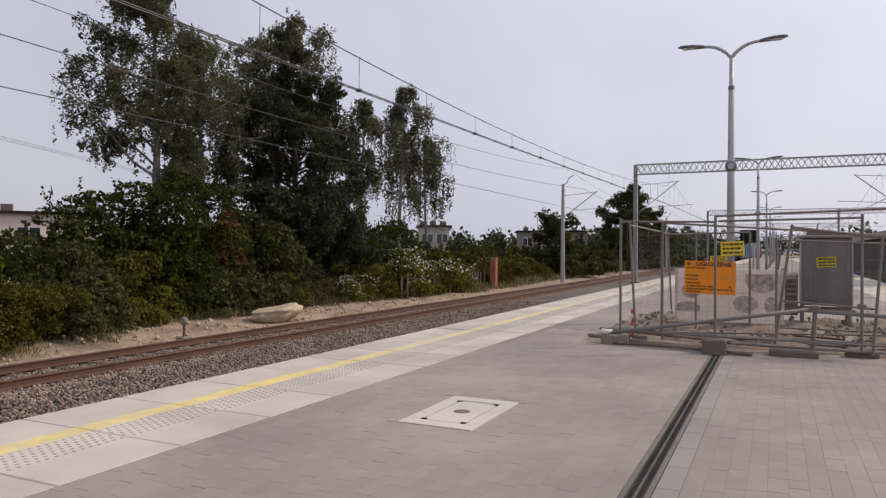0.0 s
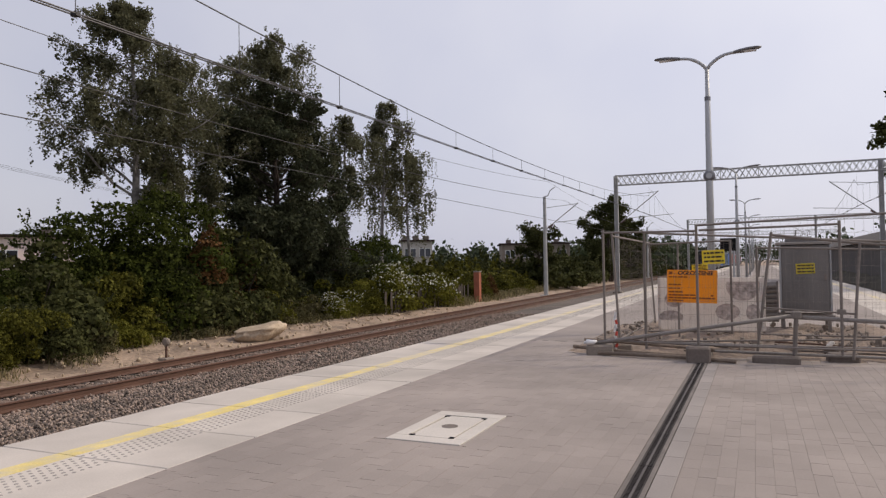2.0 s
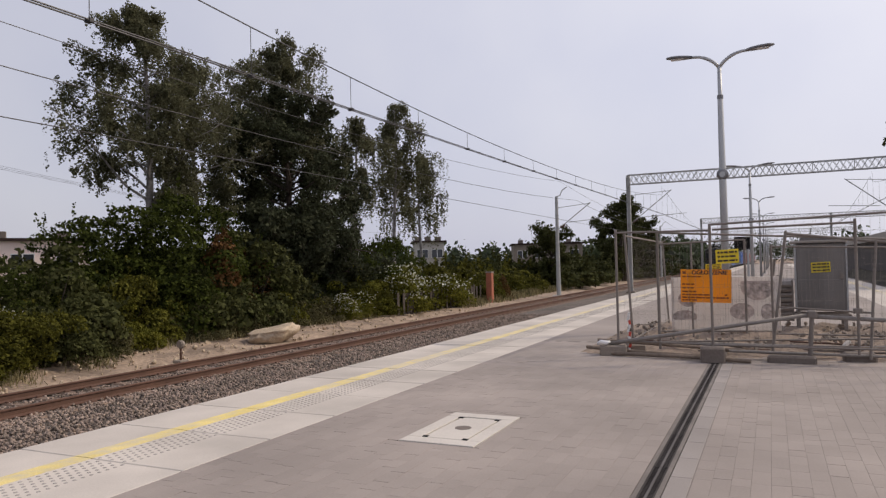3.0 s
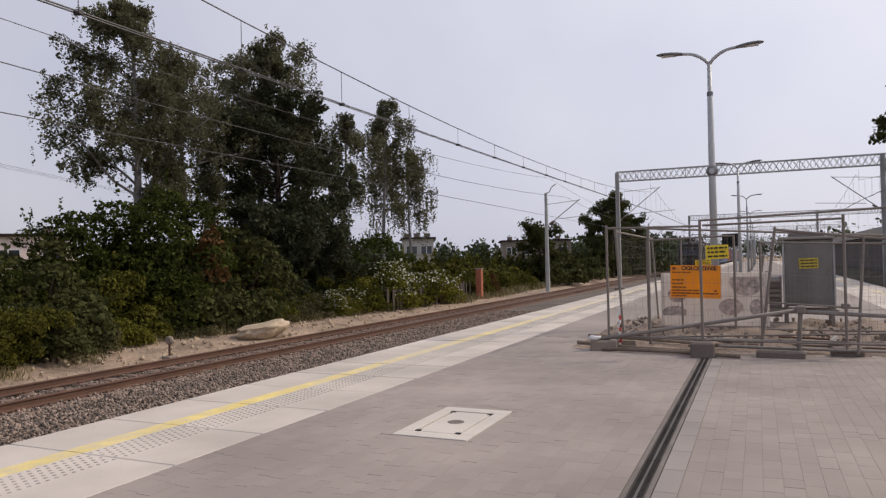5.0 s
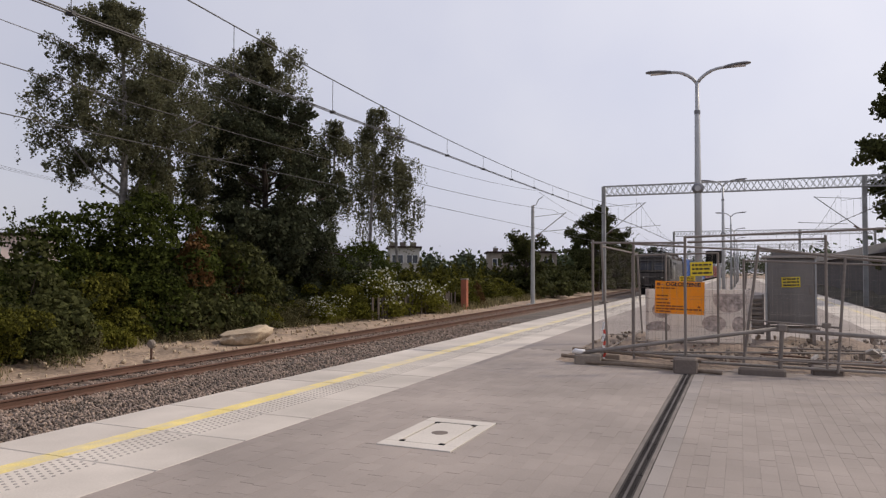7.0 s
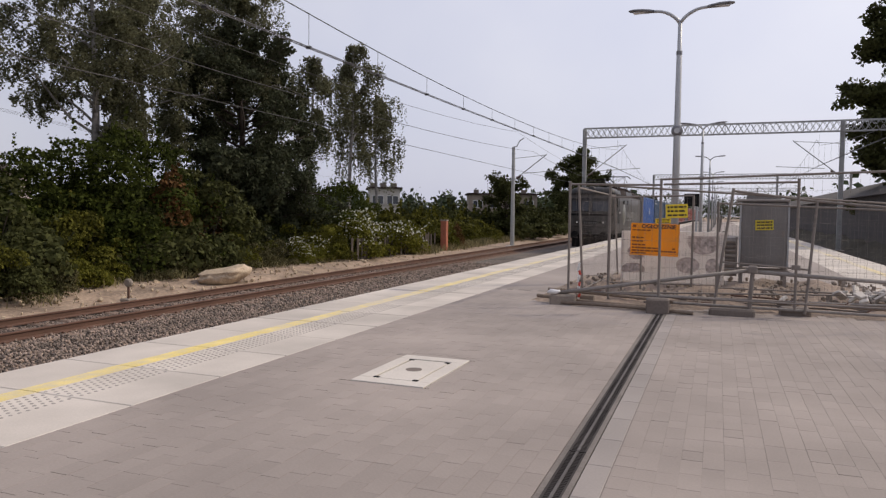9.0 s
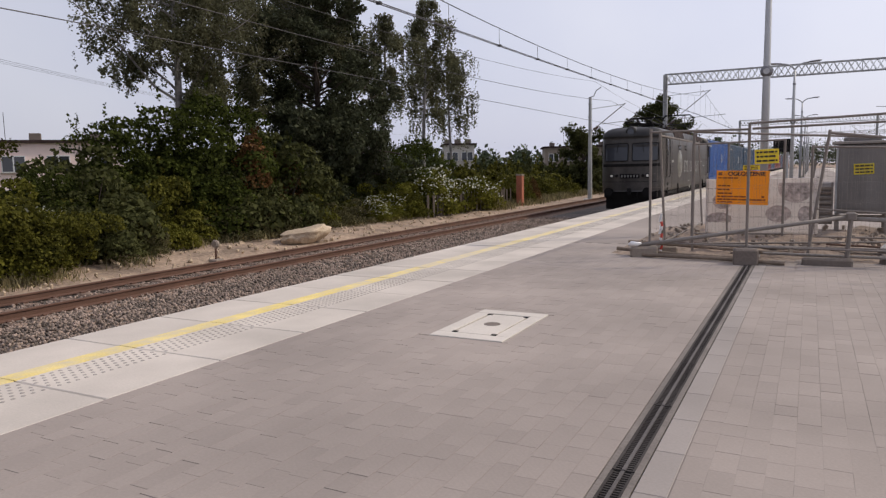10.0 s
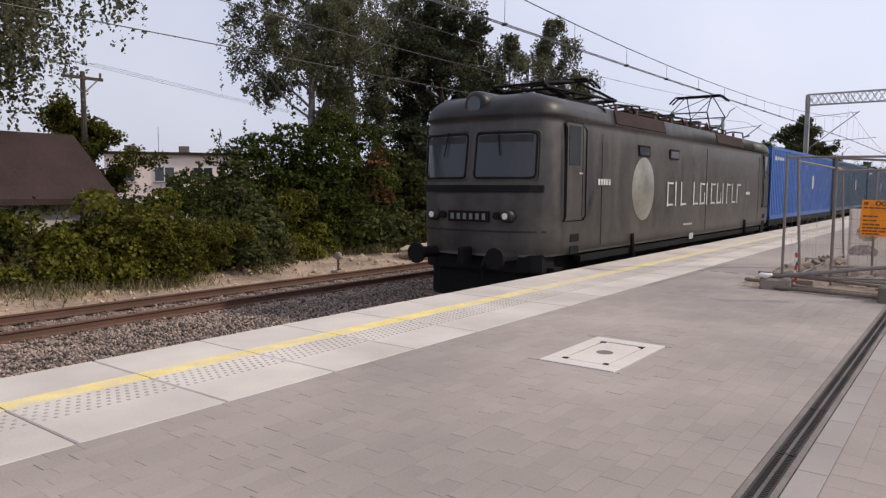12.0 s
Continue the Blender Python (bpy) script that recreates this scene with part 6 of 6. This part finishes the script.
    # side details on both flanks
    for s in (-1, 1):
        x = s * 1.482
        for y in (4.2, 6.15):
            w = part("side_window", Geo().box(x, y, 3.06, 0.03, 0.66, 0.24, chamfer=0.01), LOCODARK, t)
            part("pane", Geo().box(x + s * 0.012, y, 3.05, 0.012, 0.56, 0.16), CABGLASS, w)
        for y in (2.0, 8.8, 14.6):
            part("panel_seam", Geo().box(x - s * 0.004, y, 2.2, 0.006, 0.012, 2.2), LOCODARK, t)
        ring2 = [(4.2 + 0.66 * math.cos(a * math.pi / 14), 2.22 + 0.70 * math.sin(a * math.pi / 14)) for a in range(28)]
        e = Geo()
        n = len(ring2)
        e.add([(x, y, z) for y, z in ring2] + [(x + s * 0.06, 4.2 + (y - 4.2) * 0.7, 2.22 + (z - 2.22) * 0.7) for y, z in ring2] + [(x + s * 0.1, 4.2, 2.22)],
              [(i, (i + 1) % n, n + (i + 1) % n, n + i) for i in range(n)] + [(n + i, n + (i + 1) % n, 2 * n) for i in range(n)])
        part("side_emblem", e, EMBLEM, t, "oval silver emblem, scuffed", True)
        # faded company lettering, as plain strokes
        y = 5.75
        for k in range(12):
            if k == 3:
                y += 0.42
            g = Geo()
            g.box(x + s * 0.006, y, 2.1, 0.008, 0.07, 0.6)
            if k in (0, 4, 6, 9, 11):
                g.box(x + s * 0.006, y + 0.2, 2.36, 0.008, 0.34, 0.045)
            if k in (0, 2, 3, 4, 6, 7, 10):
                g.box(x + s * 0.006, y + 0.2, 1.84, 0.008, 0.34, 0.045)
            if k in (4, 7):
                g.box(x + s * 0.006, y + 0.36, 1.98, 0.008, 0.05, 0.3)
            part("lettering", g, CREAM, t, "faded pale stroke")
            y += 0.56 if k not in (1, 5, 8) else 0.42
        for y, z, l, h in ((2.1, 2.35, 0.62, 0.12), (13.2, 2.1, 0.5, 0.09), (7.3, 1.32, 0.7, 0.05), (7.6, 1.0, 0.3, 0.16)):
            for k in range(5):
                part("small_mark", Geo().box(x + s * 0.006, y - l / 2 + l * (k + 0.5) / 5, z, 0.008, l / 7, h), CREAM, t)
        for y in (3.6, 12.9):
            part("skirt_pipe", Geo().tube([(x, y, 1.25), (x + s * 0.02, y + 0.06, 0.75)], 0.05, 6), LOCODARK, t)
        part("sill", Geo().box(s * 1.36, LOCO_L / 2, 0.88, 0.16, LOCO_L - 2.4, 0.12), LOCODARK, t)
    # running gear
    part("underframe", Geo().box(0, LOCO_L / 2, 0.82, 2.3, LOCO_L - 1.2, 0.3), LOCODARK, t)
    for yb in (4.0, LOCO_L - 4.0):
        b = part("bogie", Geo().box(0, yb, 0.62, 2.2, 4.6, 0.4, chamfer=0.05), LOCODARK, t)
        for dy in (-1.6, 1.6):
            for s in (-0.754, 0.754):
                part("wheel", Geo().tube([(s - 0.07, yb + dy, 0.62), (s + 0.07, yb + dy, 0.62)], 0.62, 24), RUST, b)
    part("battery_box", Geo().box(0, LOCO_L / 2, 0.55, 2.5, 2.6, 0.5, chamfer=0.04), LOCODARK, t)

    # pantographs: the leading one folded, the rear one half raised
    def pantograph(y, lift):
        p = part("pantograph", Geo().box(0, y, 4.03, 1.3, 1.9, 0.06), LOCODARK, t, "raised pantograph" if lift > 0.6 else "folded pantograph with dark steel bars")
        for sx in (-0.55, 0.55):
            for sy in (-0.8, 0.8):
                part("insulator", Geo().tube([(sx, y + sy, 3.82), (sx, y + sy, 4.0)], 0.06, 8), INSUL, p)
        mat = WIRE if lift > 0.6 else LOCODARK
        if lift < 0.6:
            z1, z2, wide = 4.27, 4.50, 1.75
        else:
            z1, z2, wide = 4.62, 5.2, 1.0

        def bar(name, a, b, r):
            part(name, Geo().tube([a, b], r, 6), mat, p)

        for sx in (-0.5, 0.5):
            for sy in (-1, 1):
                k = (sx * 1.15, y + sy * wide, z1)
                bar("lower_arm", (sx, y + sy * 0.25, 4.05), k, 0.024 if lift > 0.6 else 0.04)
                bar("upper_arm", k, (sx * 0.85, y + sy * 0.12, z2), 0.018 if lift > 0.6 else 0.032)
        for sx in (-0.5, 0.0, 0.5):
            bar("base_bar", (sx, y - 0.9, 4.06), (sx, y + 0.9, 4.06), 0.03)
        for sy in (-1, 1):
            bar("cross_bar", (-0.575, y + sy * wide, z1), (0.575, y + sy * wide, z1), 0.02)
            bar("stay", (-0.575, y + sy * wide, z1), (0.4, y + sy * 0.12, z2), 0.012)
        if lift < 0.6:
            for sx, zz in ((-0.62, 4.20), (0.62, 4.20), (-0.3, 4.3), (0.3, 4.3)):
                bar("long_bar", (sx, y - 1.7, zz), (sx, y + 1.55, zz + 0.04), 0.03)
            for dy in (-1.3, -0.4, 0.5, 1.2):
                bar("tie_bar", (-0.62, y + dy, 4.21), (0.62, y + dy, 4.21), 0.025)
        h = Geo()
        for dy in (-0.14, 0.14):
            h.tube([(-0.92, y + dy, z2 - 0.16), (-0.72, y + dy, z2 + 0.03), (0.72, y + dy, z2 + 0.03), (0.92, y + dy, z2 - 0.16)], 0.03, 6)
        part("collector_head", h, LOCODARK, p)

    for k, (y, x, z) in enumerate(((5.0, 0.7, 4.2), (6.2, 0.95, 4.12), (7.2, 0.6, 4.25), (8.4, 0.9, 4.15), (9.4, 0.65, 4.22), (10.4, 0.95, 4.14), (11.2, 0.7, 4.25))):
        q = part("roof_insulator", Geo().tube([(x, y, 3.9), (x, y, z - 0.06), (x, y, z)], [0.06, 0.07, 0.03], 8), INSUL, t)
        part("roof_pipe", Geo().tube([(x, y, z), (x - 0.2, y + 0.6, z - 0.04), (x + 0.1, y + 1.1, z)], 0.018, 5), LOCODARK, q)
    for x, z, ys in ((1.15, 4.0, (2.6, 4.2, 5.8, 7.6)), (0.85, 4.12, (3.9, 5.4, 7.0, 9.2)), (1.2, 4.0, (8.0, 9.6, 11.4, 13.4)), (0.5, 4.16, (4.4, 6.6, 8.8, 11.0))):
        pts = []
        for k, y in enumerate(ys):
            pts += [(x, y, z + 0.06 * (k % 2)), (x - 0.08, y + 0.35, z - 0.05), (x - 0.02, y + 0.9, z + 0.03)]
        part("roof_cable", Geo().tube(pts, 0.022, 6), LOCODARK, t, "black roof cable in loops")
    for k in range(9):
        part("cable_post", Geo().tube([(1.12, 3.4 + k * 1.15, 3.84), (1.12, 3.4 + k * 1.15, 4.02)], [0.05, 0.035], 7), INSUL, t)
    part("resistor_box", Geo().box(0.1, 6.4, 4.06, 1.2, 1.5, 0.2, chamfer=0.03), GRIME, t)
    part("resistor_box", Geo().box(0.1, 9.6, 4.06, 1.2, 1.2, 0.2, chamfer=0.03), GRIME, t)
    pantograph(2.9, 0.2)
    pantograph(12.6, 1.0)
    return t


def wagon(colour, label, length=13.72, height=2.75):
    """A flat wagon; the container on it is a thing of its own."""
    w = thing("container_wagon", "flat container wagon with black frame", "wagon", group="wagons")
    part("frame", Geo().box(0, length / 2, 0.98, 2.5, length + 0.3, 0.22, chamfer=0.03), LOCODARK, w)
    for s in (-1, 1):
        g = Geo()
        for k in range(12):
            y = length * (k + 0.5) / 12
            g.box(s * 1.2, y, 0.75, 0.06, 0.08, 0.3)
        g.box(s * 1.2, length / 2, 0.6, 0.08, length - 4, 0.1)
        part("truss", g, LOCODARK, w)
    for yb in (2.2, length - 2.2):
        b = part("bogie", Geo().box(0, yb, 0.55, 2.1, 2.6, 0.3, chamfer=0.04), LOCODARK, w)
        for dy in (-0.9, 0.9):
            for s in (-0.754, 0.754):
                part("wheel", Geo().tube([(s - 0.06, yb + dy, 0.46), (s + 0.06, yb + dy, 0.46)], 0.46, 20), RUST, b)
    for yy in (-0.35, length + 0.35):
        for s in (-0.875, 0.875):
            part("buffer", Geo().tube([(s, yy - 0.2, 1.02), (s, yy + 0.2, 1.02)], 0.14, 10), LOCODARK, w)
    c = thing("freight_container", label, "container", group="containers on the train")
    z0, z1, x = 1.10, 1.10 + height, 1.22
    # corrugated walls
    n = int(length / 0.28)
    for s in (-1, 1):
        pts = []
        for k in range(n):
            y = 0.1 + (length - 0.2) * k / n
            st = (length - 0.2) / n
            pts += [(0, y), (0, y + st * 0.35), (0.036, y + st * 0.5), (0.036, y + st * 0.85)]
        pts.append((0, length - 0.1))
        g = Geo()
        m = len(pts)
        g.v = [(s * (x - d), y, z0 + 0.16) for d, y in pts] + [(s * (x - d), y, z1 - 0.1) for d, y in pts]
        g.f = [(i, i + 1, m + i + 1, m + i) if s > 0 else (i + 1, i, m + i, m + i + 1) for i in range(m - 1)]
        part("side_wall", g, colour, c)
        part("rail", Geo().box(s * (x - 0.03), length / 2, z0 + 0.08, 0.08, length, 0.16), colour, c)
        part("rail", Geo().box(s * (x - 0.03), length / 2, z1 - 0.05, 0.08, length, 0.1), colour, c)
        for yy in (0.08, length - 0.08):
            part("corner_post", Geo().box(s * (x - 0.06), yy, (z0 + z1) / 2, 0.14, 0.16, z1 - z0 - 0.004), colour, c)
    part("roof", Geo().box(0, length / 2, z1 - 0.04, 2 * x - 0.15, length - 0.1, 0.06), colour, c)
    for yy in (0.03, length - 0.03):
        part("end_wall", Geo().box(0, yy, (z0 + z1) / 2, 2 * x - 0.25, 0.05, z1 - z0 - 0.02), colour, c)
    for k in range(4):
        part("marking", Geo().box(x + 0.004, 0.7 + k * 0.42, z1 - 0.42, 0.008, 0.3, 0.16 - 0.02 * k), CREAM, c, "white marking")
    part("placard", Geo().box(x + 0.004, length * 0.62, (z0 + z1) / 2 + 0.1, 0.01, 0.34, 0.62), CREAM, c, "white placard")
    return w, c


LOCOMOTIVE = locomotive()
TRAIN = [(LOCOMOTIVE, 0.0)]
_first = {}
_s = LOCO_L + 1.25
for _i, _key in enumerate(("blue", "navy", "navy", "blue", "red", "red", "navy", "red", "red", "navy", "red", "red", "navy", "red")):
    if _key not in _first:
        _mat, _label = {"blue": (BLUECON, "bright blue corrugated freight container"), "navy": (NAVYCON, "dark blue-grey corrugated freight container"), "red": (REDCON, "brown-red corrugated freight container")}[_key]
        _first[_key] = wagon(_mat, _label)
        _pair = _first[_key]
    else:
        _pair = tuple(copy_thing(o, pose(0, 0, 0)) for o in _first[_key])
    for _o in _pair:
        TRAIN.append((_o, _s))
    _s += 13.72 + 1.0


# ---- single paving blocks ----
def pavers():
    """Blocks in staggered courses along the platform; the nearest ones are parts, the rest one mesh."""
    xi0, xi1 = EDGE_L + SLAB_W, EDGE_R - SLAB_W
    rng = random.Random(71)
    cw = 0.120
    near_t = thing("block_paving", "grey concrete paving blocks in staggered courses", "paving", kind="structure")
    lens = (0.24, 0.30, 0.18)
    shared = {}
    for L in lens:
        me = Geo().box(0, 0, -0.035, cw - 0.001, L - 0.0016, 0.07, chamfer=0.0009).mesh("paver")
        me.materials.append(PAVER)
        shared[L] = me
    border = Geo().box(0, 0, -0.035, 0.142, 0.496, 0.07, chamfer=0.003).mesh("border_block")
    border.materials.append(BORDER)
    V, F, count = [], [], 0

    def lay(x, y, w, L):
        nonlocal count
        dz = rng.uniform(-0.0009, 0.0006)
        if count < 296 and w > 0.11 and -2.4 < x < 1.6 and 2.6 < y < 4.3 and L in shared:
            count += 1
            part("paver", shared[L], None, near_t, at=pose(x, y, dz, rng.uniform(-0.12, 0.12), rng.uniform(-0.12, 0.12), 0))
            return
        a, b, k = w / 2 - 0.0004, L / 2 - (0.0036 if rng.random() < 0.12 else 0.0005), 0.0009
        tx, ty = rng.uniform(-0.002, 0.002), rng.uniform(-0.002, 0.002)
        i = len(V)
        for px, py, z in ((-a, -b, -0.05), (a, -b, -0.05), (a, b, -0.05), (-a, b, -0.05), (-a, -b, -k), (a, -b, -k), (a, b, -k), (-a, b, -k),
                          (-a + k, -b + k, 0), (a - k, -b + k, 0), (a - k, b - k, 0), (-a + k, b - k, 0)):
            V.append((x + px, y + py, z + dz + tx * px + ty * py))
        for lv in (0, 4):
            for j in range(4):
                F.append((i + lv + j, i + lv + (j + 1) % 4, i + lv + 4 + (j + 1) % 4, i + lv + 4 + j))
        F.append((i + 8, i + 9, i + 10, i + 11))

    def courses(x0, x1):
        n = max(1, round((x1 - x0) / cw))
        w = (x1 - x0) / n
        for c in range(n):
            x = x0 + (c + 0.5) * w
            y = 0.9 - rng.uniform(0, 0.3)
            while y < 17.0:
                L = rng.choice(lens)
                yc = y + L / 2
                y += L
                if yc < 0.78 or yc > 16.85:
                    continue
                if HATCH[0] - 0.06 < x < HATCH[1] + 0.06 and HATCH[2] - 0.1 < yc < HATCH[3] + 0.1:
                    continue
                if PIT[0] < x < PIT[1] and yc > PIT[2]:
                    continue
                if x < PIT[0] and yc > 12.95:
                    continue
                lay(x, yc, w, L)

    sand = Geo()
    hx0, hx1, hy0, hy1 = HATCH[0] - 0.12, HATCH[1] + 0.12, HATCH[2] - 0.13, HATCH[3] + 0.13
    for x0, x1, y0, y1 in ((xi0, -0.846, 0.9, hy0), (xi0, -0.846, hy1, 11.35), (xi0, hx0, hy0, hy1), (hx1, -0.846, hy0, hy1), (-0.668, xi1, 0.9, 11.35), (xi0, PIT[0], 11.35, 13.0)):
        sand.add([(x0, y0, -0.0028), (x1, y0, -0.0028), (x1, y1, -0.0028), (x0, y1, -0.0028)], [(0, 1, 2, 3)])
    part("joint_sand", sand, JOINT, near_t)
    courses(xi0 + 0.004, -0.848)
    courses(-0.52, xi1 - 0.004)
    for k in range(20):
        part("border_block", border, None, near_t, at=pose(-0.597, 1.25 + k * 0.5, 0))
    me = bpy.data.meshes.new("pavers_rest")
    me.from_pydata(V, [], F)
    me.update()
    me.materials.append(PAVER)
    o = part("pavers_rest", me, None, near_t)
    o["kind"] = "stuff"
    # cut-to-fit strips round the hatch
    g = Geo()
    x0, x1, y0, y1 = HATCH
    for cx, cy, sx, sy in (((x0 + x1) / 2, y0 - 0.07, x1 - x0 + 0.24, 0.12), ((x0 + x1) / 2, y1 + 0.07, x1 - x0 + 0.24, 0.12), (x0 - 0.065, (y0 + y1) / 2, 0.11, y1 - y0 - 0.01), (x1 + 0.065, (y0 + y1) / 2, 0.11, y1 - y0 - 0.01)):
        g.box(cx, cy, -0.037, sx, sy, 0.07)
    for cy in (y0 - 0.235, y1 + 0.235):
        g.box((x0 + x1) / 2, cy, -0.037, x1 - x0 + 0.24, 0.2, 0.0704)
    part("cut_strip", g, PAVER, near_t)


pavers()


# ---- what moves ----
def motions():
    speed, y_end = 11.25, 11.2
    for ob, behind in TRAIN:
        rows = [(t, pose(TRACK_1, y_end + speed * (12.0 - t) + behind, RAIL_Z)) for t in (0.0, 3.0, 6.0, 8.0, 9.0, 9.5, 10.0, 10.5, 11.0, 11.5, 12.0)]
        walk(ob, rows)


motions()
